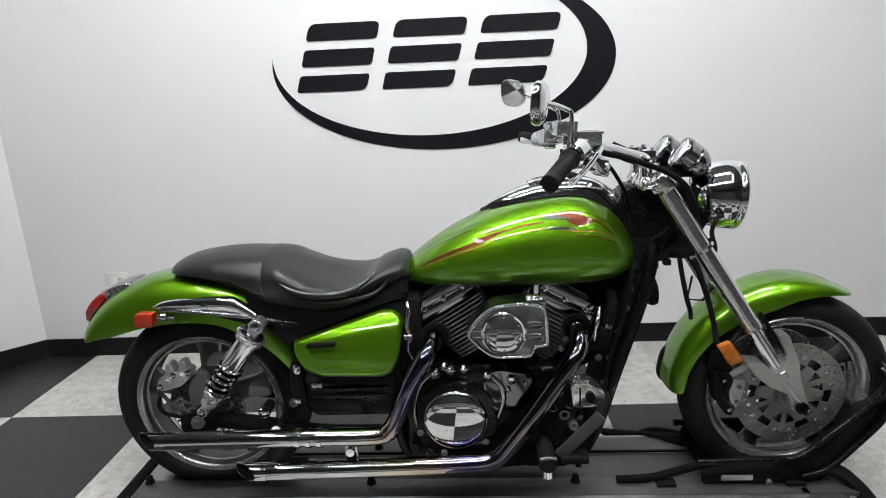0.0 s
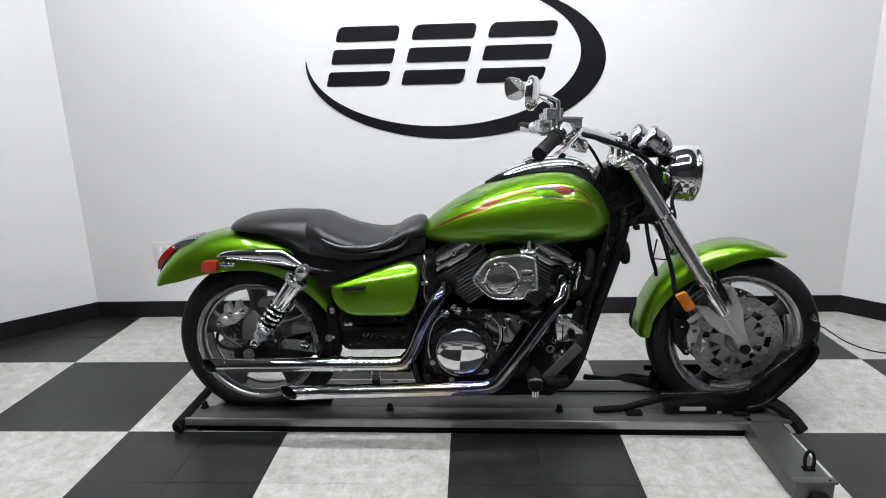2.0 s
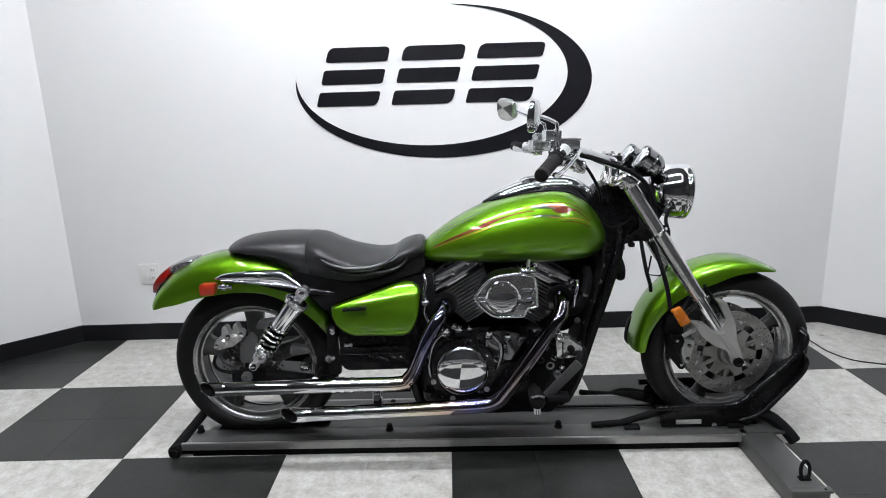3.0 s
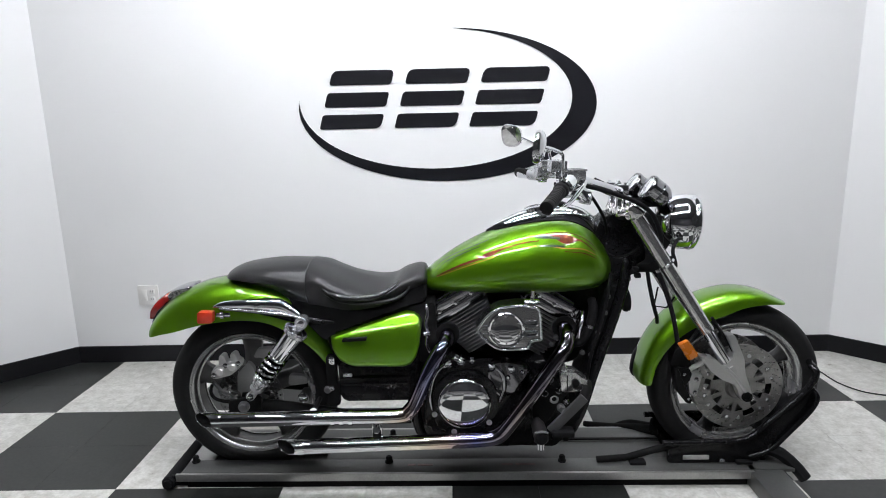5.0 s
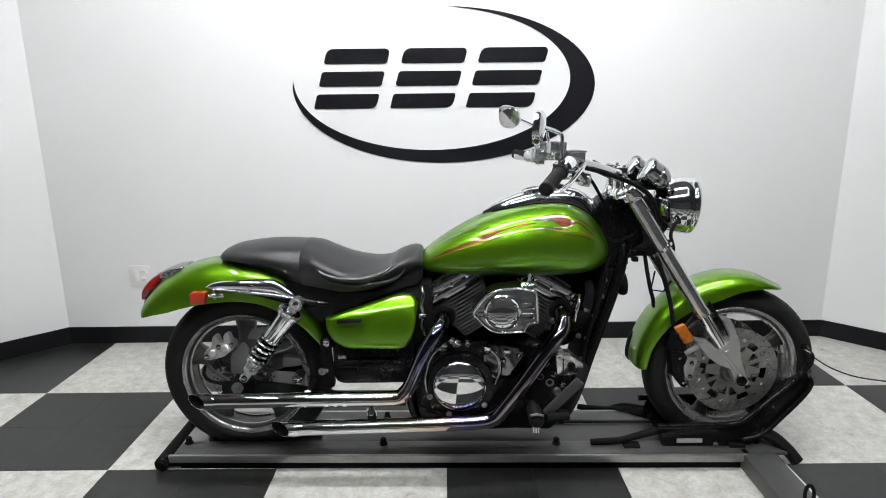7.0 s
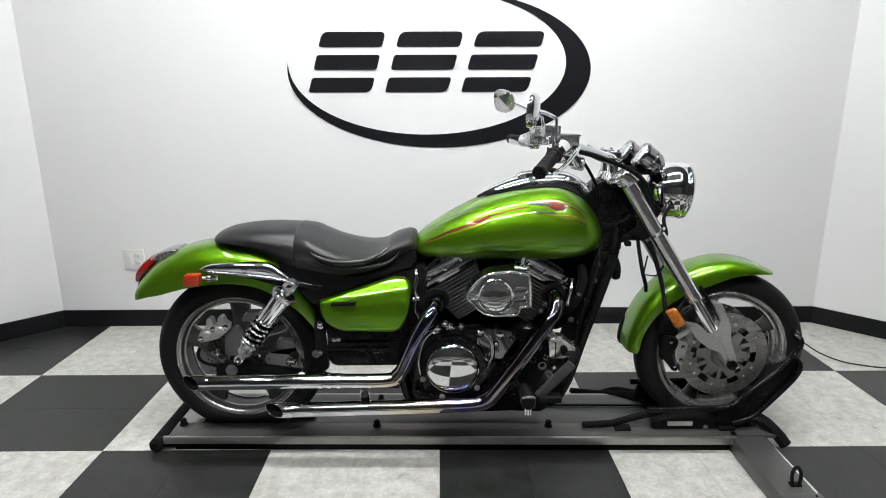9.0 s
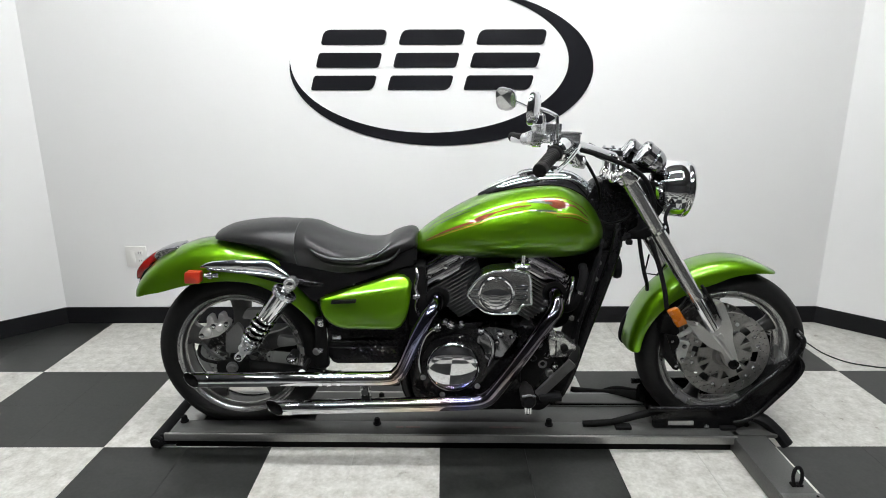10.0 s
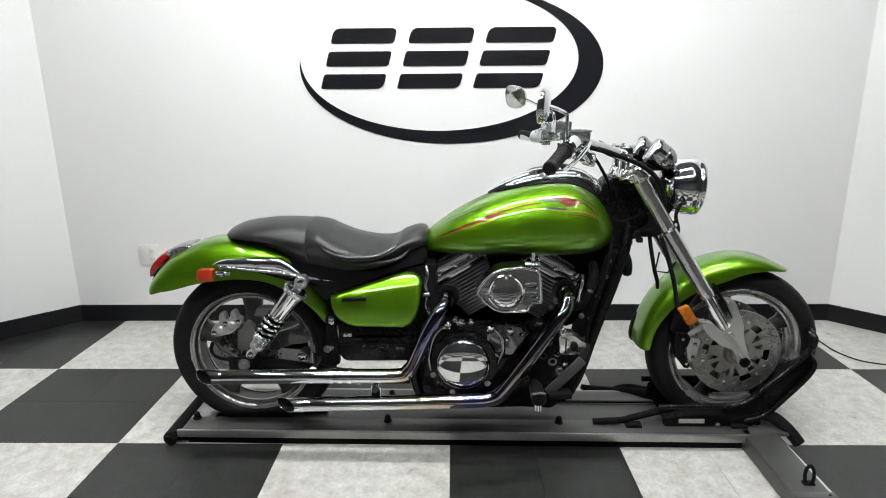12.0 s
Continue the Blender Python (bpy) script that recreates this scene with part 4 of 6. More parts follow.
bp("backbone_cover", join(prism(rounded([(1.20, 0.50), (1.20, 0.735), (1.40, 0.775), (1.78, 0.775), (1.79, 0.60), (1.70, 0.45), (1.30, 0.45)], 0.02), C - 0.015, C + 0.075, 0.006)), SATIN, frame_part, "black frame panel behind the cylinders")
bp("cable_guide", tube([(1.79, -0.01, 0.86), (1.83, -0.012, 0.845), (1.88, -0.012, 0.86), (1.90, -0.01, 0.88)], 0.004, 8), SATIN, frame_part)
bp("radiator", join(prism(rounded([(1.795, 0.745), (1.862, 0.748), (1.842, 0.640), (1.762, 0.380), (1.726, 0.298), (1.690, 0.298), (1.715, 0.420), (1.765, 0.62)], 0.012), C - 0.070, C + 0.070, 0.008)), PLASTIC, None, "black radiator and shroud between the down tubes")
bp("lower_guard", prism(rounded([(1.61, 0.195), (1.685, 0.245), (1.730, 0.335), (1.695, 0.350), (1.645, 0.262), (1.59, 0.212)], 0.01), C - 0.11, C + 0.11, 0.004), SATIN, frame_part)
bp("horn", join(lathe([(0, 0.020), (0.012, 0.040), (0.022, 0.043), (0.032, 0.040), (0.036, 0.028)], (1.856, C - 0.01, 0.676), (1, 0, 0.08), 28), box(1.84, 1.862, C - 0.02, C + 0.0, 0.68, 0.74, 0.003)), PLASTIC, None, "black disc horn")
for k, (x, z) in enumerate([(1.868, 0.770), (1.882, 0.792), (1.902, 0.778), (1.848, 0.756), (1.820, 0.735), (1.895, 0.800)]):
    bp("cable_clip", box(x - 0.010, x + 0.009, 0.0 - 0.012, 0.012, z - 0.008, z + 0.008, 0.003), PLASTIC, frame_part)

for x, z in ((1.80, 0.712), (1.792, 0.655), (1.768, 0.585), (1.745, 0.505), (1.73, 0.43), (1.724, 0.352)):
    bp("frame_bolt", bolt((x, -0.022, z), (0, -1, 0), 0.006, 0.010), PEDAL, frame_part)
bp("wiring", tube([(1.80, -0.045, 0.80), (1.788, -0.058, 0.72), (1.765, -0.062, 0.62), (1.738, -0.062, 0.52), (1.726, -0.060, 0.42)], 0.0055, 8), PLASTIC, frame_part, "black wiring loom")
bp("coolant_hose", tube([(1.745, -0.02, 0.70), (1.742, -0.06, 0.68), (1.728, -0.068, 0.62), (1.705, -0.06, 0.57), (1.67, -0.03, 0.55)], 0.015, 12), PLASTIC, frame_part, "black rubber coolant hose")
bp("hose_clip", lathe([(-0.005, 0.0152), (-0.005, 0.0168), (0.005, 0.0168), (0.005, 0.0152)], (1.730, -0.067, 0.626), (-0.3, 0.05, -1), 20, caps=False), DKCHROME, frame_part)

# ---- engine ----
engine = bp("engine", join(
    prism(rounded([(1.165, 0.260), (1.170, 0.440), (1.235, 0.530), (1.345, 0.490), (1.45, 0.475), (1.560, 0.520), (1.655, 0.470), (1.665, 0.300), (1.62, 0.215), (1.45, 0.200), (1.22, 0.200)], 0.03), -0.085, 0.21, 0.014),
    prism(rounded([(1.17, 0.30), (1.185, 0.455), (1.24, 0.500), (1.38, 0.520), (1.52, 0.505), (1.56, 0.44), (1.53, 0.32), (1.44, 0.255), (1.26, 0.25)], 0.03), -0.128, -0.07, 0.012)), BLACK, None, "black V-twin engine with chrome covers", 45)


def cylinder(base, tilt, fins, label):
    """A finned barrel and head, leaning by tilt degrees in the plane of the bike."""
    a = radians(tilt)
    ax, u = Vector((math.sin(a), 0, math.cos(a))), Vector((math.cos(a), 0, -math.sin(a)))
    v = Vector((0, 1, 0))
    b = Vector((base[0], C - 0.005, base[1]))

    def slab(h, hw, hy, th, r=0.025):
        outline = rounded([(-hw, -hy), (hw, -hy), (hw, hy), (-hw, hy)], r, 4)
        rings = []
        for dh, s in ((0, 0.985), (th * 0.25, 1.0), (th * 0.75, 1.0), (th, 0.985)):
            rings.append([b + ax * (h + dh) + u * p * s + v * q * s for p, q in outline])
        return skin(rings)

    cyl = bp("cylinder", sweep([b - ax * 0.02, b + ax * 0.19], 0.066, 24), BLACK, engine, label)
    for k in range(fins):
        h = 0.008 + 0.0122 * k
        w = 0.062 + 0.040 * k / fins
        bp("fin", slab(h, w, 0.094, 0.0022), FIN, cyl)
    h0 = 0.010 + 0.0122 * fins
    head = bp("rocker_cover", join(slab(h0, 0.106, 0.100, 0.026, 0.02), slab(h0 + 0.026, 0.098, 0.094, 0.030, 0.02), slab(h0 + 0.056, 0.070, 0.072, 0.012, 0.025)), DKCHROME, cyl, "chrome rocker cover", 45)
    for s in (-0.065, 0.0, 0.065):
        c = b + ax * (h0 + 0.030) + u * s + v * -0.094
        bp("head_bolt", bolt(tuple(c), (0, -1, 0), 0.007, 0.008), CHROME, head)
    for s in (-0.03, 0.03):
        c0, c1 = b + ax * (h0 + 0.058) + u * (s - 0.05) + v * -0.074, b + ax * (h0 + 0.058) + u * (s + 0.03) + v * -0.074
        bp("cover_rib", sweep([c0, c1], 0.006, 8), CHROME, head)
    return cyl


rear_cyl = cylinder((1.380, 0.545), -31, 12, "rear finned cylinder")
front_cyl = cylinder((1.522, 0.530), 31, 12, "front finned cylinder")

air = bp("air_cleaner", prism(rounded([(1.347, 0.659), (1.380, 0.706), (1.418, 0.734), (1.493, 0.741), (1.546, 0.730), (1.553, 0.704), (1.557, 0.622), (1.524, 0.620), (1.511, 0.591), (1.417, 0.590), (1.381, 0.618)], [0.012, 0.03, 0.03, 0.008, 0.008, 0.02, 0.008, 0.006, 0.008, 0.03, 0.03]), -0.188, -0.115, 0.007), AIRFACE, engine, "dark chrome oval air cleaner cover", 45)
rim_pts = rounded([(1.347, 0.659), (1.380, 0.706), (1.418, 0.734), (1.493, 0.741), (1.546, 0.730), (1.553, 0.704), (1.557, 0.622), (1.524, 0.620), (1.511, 0.591), (1.417, 0.590), (1.381, 0.618)], [0.012, 0.03, 0.03, 0.008, 0.008, 0.02, 0.008, 0.006, 0.008, 0.03, 0.03])
rim_pts = [(1.452 + (x - 1.452) * 0.965, -0.189, 0.662 + (z - 0.662) * 0.95) for x, z in rim_pts]
bp("raised_edge", sweep(rim_pts + [rim_pts[0], rim_pts[1]], 0.0045, 10, caps=False), CHROME, air, "bright raised edge")
bp("ring", lathe([(0, 0.058), (0.004, 0.058), (0.007, 0.054), (0.004, 0.049), (0, 0.049), (0, 0.058)], (1.443, -0.187, 0.659), (0, -1, 0), 48, caps=False), CHROME, air)
bp("centre_disc", lathe([(0, 0.050), (0.0012, 0.048), (0.0026, 0.036), (0.0034, 0.020), (0.0037, 0.004)], (1.443, -0.1865, 0.659), (0, -1, 0.12), 48), CHROME, air, "mirror-bright domed disc", 60)
for a in range(6):
    t = math.pi / 6 + math.pi * a / 3
    bp("disc_screw", lathe([(0, 0.0042), (0.003, 0.0042), (0.004, 0.002)], (1.443 + 0.045 * math.cos(t), -0.190, 0.659 + 0.045 * math.sin(t)), (0, -1, 0), 10), ALU, air)
for z in (0.684, 0.671, 0.652, 0.639):
    bp("louvre", sweep([(1.503, -0.187, z), (1.532, -0.189, z), (1.541, -0.188, z - (0.004 if z in (0.684, 0.652) else -0.004))], [0.0042, 0.0050, 0.0040], 8), CHROME, air)
for z in (0.672, 0.660, 0.647):
    bp("louvre", sweep([(1.364, -0.188, z), (1.386, -0.188, z)], 0.0030, 8), CHROME, air)
bp("intake_cap", join(lathe([(0, 0.013), (0.004, 0.0155), (0.044, 0.0155), (0.048, 0.013)], (1.502, -0.160, 0.735), (1, 0, -0.05), 22), lathe([(0, 0.007), (0.030, 0.007)], (1.528, -0.15, 0.745), (0.1, 0, 1), 12)), CHROME, air, "chrome breather fitting", 45)

# clutch side
CL = (1.307, 0.388)
clutch = bp("clutch_cover", lathe([(0, 0.089), (0.012, 0.089), (0.016, 0.087), (0.020, 0.083), (0.0235, 0.074), (0.0265, 0.063), (0.0295, 0.048), (0.0315, 0.032), (0.0325, 0.015), (0.0327, 0.001)], (CL[0], -0.130, CL[1]), (0, -1, 0), 64), CHROME, engine, "polished chrome domed clutch cover", 50)
bp("clutch_case", prism(rounded([(1.211, 0.292), (1.201, 0.427), (1.246, 0.495), (1.356, 0.505), (1.411, 0.447), (1.421, 0.357), (1.376, 0.297), (1.296, 0.277)], 0.035), -0.142, -0.115, 0.010), BLACK, engine, "", 45)
for t in (200, 250, 320):
    bp("cover_bolt", bolt((CL[0] + 0.106 * math.cos(radians(t)), -0.142, CL[1] + 0.106 * math.sin(radians(t))), (0, -1, 0), 0.007, 0.008), CAST, clutch)
bp("cam_cover", prism(rounded([(1.385, 0.44), (1.39, 0.515), (1.43, 0.530), (1.52, 0.512), (1.535, 0.47), (1.50, 0.43), (1.44, 0.40)], 0.02), -0.135, -0.08, 0.010), SMOKE, engine, "", 45)
for x, z, r in ((1.398, 0.512, 0.013), (1.462, 0.502, 0.012), (1.452, 0.474, 0.008), (1.50, 0.492, 0.007), (1.255, 0.525, 0.014), (1.300, 0.532, 0.013), (1.335, 0.535, 0.011), (1.282, 0.545, 0.011)):
    bp("engine_boss", lathe([(0, r), (0.014, r), (0.018, r * 0.7), (0.012, r * 0.5), (0.011, 0.001)], (x, -0.128, z), (0, -1, 0.1), 18), CHROME, engine)
bp("oil_line", tube([(1.20, -0.12, 0.35), (1.195, -0.128, 0.42), (1.215, -0.128, 0.49), (1.255, -0.12, 0.525)], 0.007, 10), DKCHROME, engine)
bp("oil_line", tube([(1.40, -0.13, 0.52), (1.432, -0.136, 0.49), (1.440, -0.136, 0.44), (1.425, -0.13, 0.39)], 0.008, 10), DKCHROME, engine)
bp("drain_plug", bolt((1.262, -0.128, 0.305), (0, -1, 0), 0.010, 0.012), ALU, engine)
bp("gearcase", prism(rounded([(1.125, 0.30), (1.125, 0.43), (1.14, 0.48), (1.19, 0.46), (1.19, 0.26), (1.14, 0.25)], 0.03), -0.03, 0.16, 0.01), SATIN, engine)

# ---- exhaust ----
def pipe(name, pts, r, mat, label, fine=8, n=18):
    path = curve_through(pts, fine)
    x, y, z = path[-1]
    bm = sweep([p for p in path if p[0] > x + 0.06] + [np.array((x + 0.05, y, z))], r, n, caps=False)
    ob = bp(name, bm, mat, None, label, 60)
    return ob, path


up_pipe, up_path = pipe("exhaust_pipe", [(1.262, 0.0, 0.583), (1.256, -0.070, 0.603), (1.247, -0.126, 0.595), (1.226, -0.156, 0.568), (1.190, -0.172, 0.507), (1.150, -0.175, 0.415), (1.128, -0.175, 0.383), (1.095, -0.175, 0.365), (0.95, -0.175, 0.363), (0.70, -0.175, 0.361), (0.448, -0.175, 0.359)],
                         0.0245, PIPE_UP, "chrome upper exhaust pipe, blued near the engine")
low_pipe, low_path = pipe("exhaust_pipe", [(1.640, 0.0, 0.600), (1.644, -0.06, 0.620), (1.648, -0.108, 0.612), (1.640, -0.138, 0.586), (1.610, -0.160, 0.548), (1.52, -0.178, 0.425), (1.448, -0.180, 0.325), (1.420, -0.180, 0.294), (1.375, -0.178, 0.279), (1.25, -0.176, 0.272), (1.00, -0.175, 0.265), (0.716, -0.175, 0.258)],
                           0.0245, PIPE_LOW, "chrome lower exhaust pipe, blued near the engine")
for pth, ob in ((up_path, up_pipe), (low_path, low_pipe)):
    ex, ey, ez = pth[-1]
    def ring(r, x0, cut):
        """A ring whose near side is set back by the cut."""
        return [(ex + x0 - cut * math.cos(q), ey + r * math.cos(q), ez + r * math.sin(q)) for q in (2 * math.pi * k / 32 for k in range(32))]
    bp("slash_tip", skin([ring(0.0246, 0.060, 0.0), ring(0.0252, 0.052, 0.0), ring(0.0252, -0.006, 0.036), ring(0.0236, -0.006, 0.036)], False), CHROME, ob, "slash-cut chrome tip", 40)
    bp("pipe_mouth", skin([ring(0.0236, -0.004, 0.036), ring(0.0230, 0.046, 0.0), ring(0.004, 0.046, 0.0)], False), SATIN, ob, "dark pipe mouth", 40)
for x in (0.876, 0.905, 0.935):
    bp("clamp", lathe([(-0.006, 0.0250), (-0.006, 0.0275), (0.006, 0.0275), (0.006, 0.0250)], (x, -0.175, 0.363), (1, 0, 0), 24, caps=False), CHROME, up_pipe)
for pos, axis in (((1.257, -0.055, 0.604), (0.0, -1, -0.05)), ((1.646, -0.055, 0.619), (0.1, -1, -0.05))):
    bp("port_flange", lathe([(0, 0.040), (0.010, 0.040), (0.012, 0.030)], pos, axis, 24), SATIN, engine)
bp("pipe_hanger", join(box(1.000, 1.034, -0.172, -0.150, 0.281, 0.362, 0.004), lathe([(0, 0.012), (0.03, 0.012)], (1.017, -0.190, 0.322), (0, 1, 0), 14)), CHROME, low_pipe, "chrome pipe hanger")
bp("hanger_foot", box(1.003, 1.031, -0.178, -0.150, 0.280, 0.312, 0.004), SATIN, low_pipe)
bp("stay_plug", lathe([(0, 0.0125), (0.008, 0.0125), (0.011, 0.009), (0.012, 0.001)], (0.805, -0.150, 0.372), (0, -1, 0.1), 20), PLATE, up_pipe, "pale round plug")
bp("plug_stem", lathe([(0, 0.008), (0.10, 0.008)], (0.805, -0.150, 0.372), (0, 1, 0), 12), SATIN, up_pipe)
bp("stay_bolt", bolt((0.761, -0.106, 0.402), (0, -1, 0), 0.013, 0.012), CHROME, up_pipe)
bp("stay_sleeve", lathe([(0, 0.016), (0.05, 0.016)], (0.761, -0.106, 0.402), (0, 1, 0), 18), SATIN, up_pipe)

# ---- rear end ----
bp("swingarm", join(*[sweep(curve_through([(1.12, C + s * 0.10, 0.292), (0.92, C + s * 0.105, 0.298), (0.70, C + s * 0.10, 0.330), (0.50, C + s * 0.095, 0.350)], 4), 0.024, 12, 1.0) for s in (-1, 1)]), SATIN, None, "black swingarm")
bp("axle_plate", prism(rounded([(0.485, 0.315), (0.485, 0.372), (0.60, 0.385), (0.60, 0.325)], 0.012), -0.062, -0.045, 0.004), SATIN)
bp("rear_axle", join(lathe([(0, 0.020), (0.012, 0.020), (0.014, 0.014), (0.024, 0.013)], (0.540, -0.058, 0.352), (0, -1, 0), 18), lathe([(0, 0.011), (0.26, 0.011)], (0.533, -0.05, 0.340), (0, 1, 0), 12)), CAST)
cal = bp("rear_caliper", join(
    prism(rounded([(0.432, 0.458), (0.443, 0.494), (0.492, 0.514), (0.538, 0.524), (0.541, 0.497), (0.507, 0.470), (0.457, 0.457)], 0.010), -0.066, -0.020, 0.009),
    prism(rounded([(0.464, 0.496), (0.468, 0.538), (0.484, 0.543), (0.494, 0.506)], 0.006), -0.060, -0.03, 0.005),
    prism(rounded([(0.506, 0.506), (0.508, 0.546), (0.524, 0.549), (0.534, 0.512)], 0.006), -0.060, -0.03, 0.005),
    lathe([(0, 0.016), (0.010, 0.016), (0.014, 0.011)], (0.470, -0.062, 0.483), (0, -1, 0), 20),
    lathe([(0, 0.016), (0.010, 0.016), (0.014, 0.011)], (0.514, -0.062, 0.499), (0, -1, 0), 20)), GREYCAST, None, "silver rear brake caliper", 28)
for x, z in ((0.446, 0.470), (0.490, 0.505), (0.535, 0.512)):
    bp("caliper_bolt", bolt((x, -0.066, z), (0, -1, 0), 0.007, 0.007), CHROME, cal)
bp("caliper_bracket", prism(rounded([(0.517, 0.400), (0.523, 0.467), (0.566, 0.514), (0.585, 0.487), (0.569, 0.400)], 0.010), -0.052, -0.035, 0.004), CAST, cal)
for lug in ([(0.585, 0.527), (0.600, 0.558), (0.655, 0.561), (0.672, 0.545), (0.650, 0.527)], [(0.698, 0.425), (0.704, 0.462), (0.761, 0.455), (0.769, 0.430), (0.717, 0.424)]):
    bp("bracket_lug", prism(rounded(lug, 0.008), -0.055, -0.030, 0.005), CAST, cal, "grey cast lug")
bp("torque_rod", sweep([(0.43, -0.045, 0.44), (0.46, -0.045, 0.40), (0.52, -0.048, 0.365)], 0.006, 10), PEDAL, cal)
bp("brake_pipe", tube([(0.43, -0.05, 0.43), (0.425, -0.055, 0.40), (0.445, -0.055, 0.375), (0.50, -0.05, 0.36)], 0.006, 8), SATIN, cal)
bp("chain_guard", prism(rounded([(0.62, 0.50), (0.65, 0.52), (0.80, 0.50), (0.86, 0.44), (0.84, 0.42), (0.70, 0.45)], 0.015), 0.115, 0.135, 0.004), SATIN)

# shock absorber
s0, s1 = Vector((0.783, -0.122, 0.676)), Vector((0.586, -0.104, 0.414))
sd = (s1 - s0).normalized()
slen = (s1 - s0).length
shock = bp("shock_absorber", lathe([(0.0, 0.008), (slen, 0.008)], s0, sd, 16), CHROME, None, "chrome rear shock absorber with coil spring")
bp("upper_eye", join(lathe([(-0.020, 0.019), (-0.018, 0.021), (0.018, 0.021), (0.020, 0.019)], s0, (0, 1, 0), 24), lathe([(0.0, 0.017), (0.03, 0.017)], s0 + sd * 0.01, sd, 16)), ALU, shock)
bp("eye_bolt", bolt(tuple(s0 + Vector((0, -0.020, 0))), (0, -1, 0), 0.010, 0.010), CHROME, shock)
bp("shroud", lathe([(0.030, 0.020), (0.034, 0.034), (0.052, 0.037), (0.056, 0.033), (0.075, 0.033), (0.150, 0.032), (0.156, 0.030)], s0, sd, 32), CHROME, shock, "chrome upper shroud")
bp("collar", lathe([(0.036, 0.036), (0.038, 0.041), (0.050, 0.041), (0.052, 0.036)], s0, sd, 32), ALU, shock)
bp("inner_body", lathe([(0.150, 0.021), (0.300, 0.021)], s0, sd, 24), BLACK, shock)
side = sd.cross(Vector((0, 1, 0))).normalized()
other = sd.cross(side)
coil = [s0 + sd * (0.150 + 0.105 * t / 90) + (side * math.cos(2 * math.pi * t / 18) + other * math.sin(2 * math.pi * t / 18)) * 0.0295 for t in range(91)]
bp("coil_spring", sweep(coil, 0.0062, 8), CHROME, shock, "bright coil spring")
bp("lower_sleeve", lathe([(0.245, 0.028), (0.250, 0.033), (0.262, 0.033), (0.266, 0.027), (0.300, 0.024), (0.304, 0.016)], s0, sd, 28), ALU, shock)
bp("lower_eye", join(lathe([(-0.016, 0.015), (0.016, 0.015)], s1, (0, 1, 0), 20), sweep([s1 - sd * 0.03, s1], 0.012, 10)), ALU, shock)
bp("eye_bolt", bolt(tuple(s1 + Vector((0, -0.016, 0))), (0, -1, 0), 0.009, 0.010), CHROME, shock)
far_shock = bp("shock_absorber", sweep([(0.783, C + 0.184, 0.676), (0.586, C + 0.166, 0.420)], [0.03, 0.026], 20), CHROME, None, "chrome rear shock absorber on the far flank")

# black under-seat mass and lower side
bp("inner_cover", join(prism(rounded([(0.80, 0.665), (0.845, 0.60), (0.868, 0.52), (0.905, 0.505), (1.190, 0.505), (1.225, 0.55), (1.215, 0.715), (1.10, 0.70)], 0.012), -0.060, 0.185, 0.008)), SATIN, None, "black frame cover under the seat")
bp("battery_box", join(prism(rounded([(0.880, 0.385), (0.880, 0.515), (1.15, 0.515), (1.170, 0.39), (1.13, 0.370), (0.905, 0.369)], 0.012), -0.070, 0.19, 0.008)), BLACK, None, "black lower box")
for z in (0.455, 0.432):
    bp("box_rib", sweep([(0.885, -0.073, z), (1.02, -0.077, z + 0.003), (1.115, -0.074, z + 0.003)], [0.004, 0.006, 0.004], 8), BLACK)
bp("box_latch", box(0.897, 0.927, -0.082, -0.070, 0.462, 0.474, 0.003), ALU)
bp("rear_bracket", join(prism(rounded([(0.838, 0.36), (0.842, 0.54), (0.872, 0.54), (0.882, 0.36)], 0.01), -0.085, -0.06, 0.004)), SATIN)
for z in (0.530, 0.519):
    bp("bracket_bolt", bolt((0.862, -0.085, z), (0, -1, 0), 0.007, 0.008), CHROME)
bp("clip", box(0.845, 0.865, -0.092, -0.082, 0.418, 0.432, 0.003), ALU)
bp("frame_bolt", bolt((0.842, -0.085, 0.420), (0, -1, 0), 0.010, 0.010), CAST)

# chrome neck pieces by the rear cylinder
bp("coolant_pipe", tube([(1.188, -0.085, 0.715), (1.192, -0.100, 0.690), (1.186, -0.105, 0.655), (1.192, -0.105, 0.625), (1.186, -0.100, 0.585), (1.195, -0.09, 0.55)], 0.0055, 10), DKCHROME)
bp("pipe_joint", lathe([(0, 0.009), (0.022, 0.009)], (1.178, -0.107, 0.622), (1, 0, 0.05), 14), DKCHROME)
bp("coolant_pipe", tube([(1.708, -0.06, 0.672), (1.700, -0.085, 0.650), (1.692, -0.09, 0.620), (1.69, -0.08, 0.59)], 0.006, 10), CHROME)
for x, z in ((1.612, 0.600), (1.645, 0.560), (1.60, 0.575), (1.70, 0.545)):
    bp("engine_nut", bolt((x, -0.10, z), (0, -1, 0), 0.007, 0.010), PEDAL)


# ---- fork and front end ----
FY = 0.107
fork_dir = Vector((0.2605, 0, -0.409)).normalized()


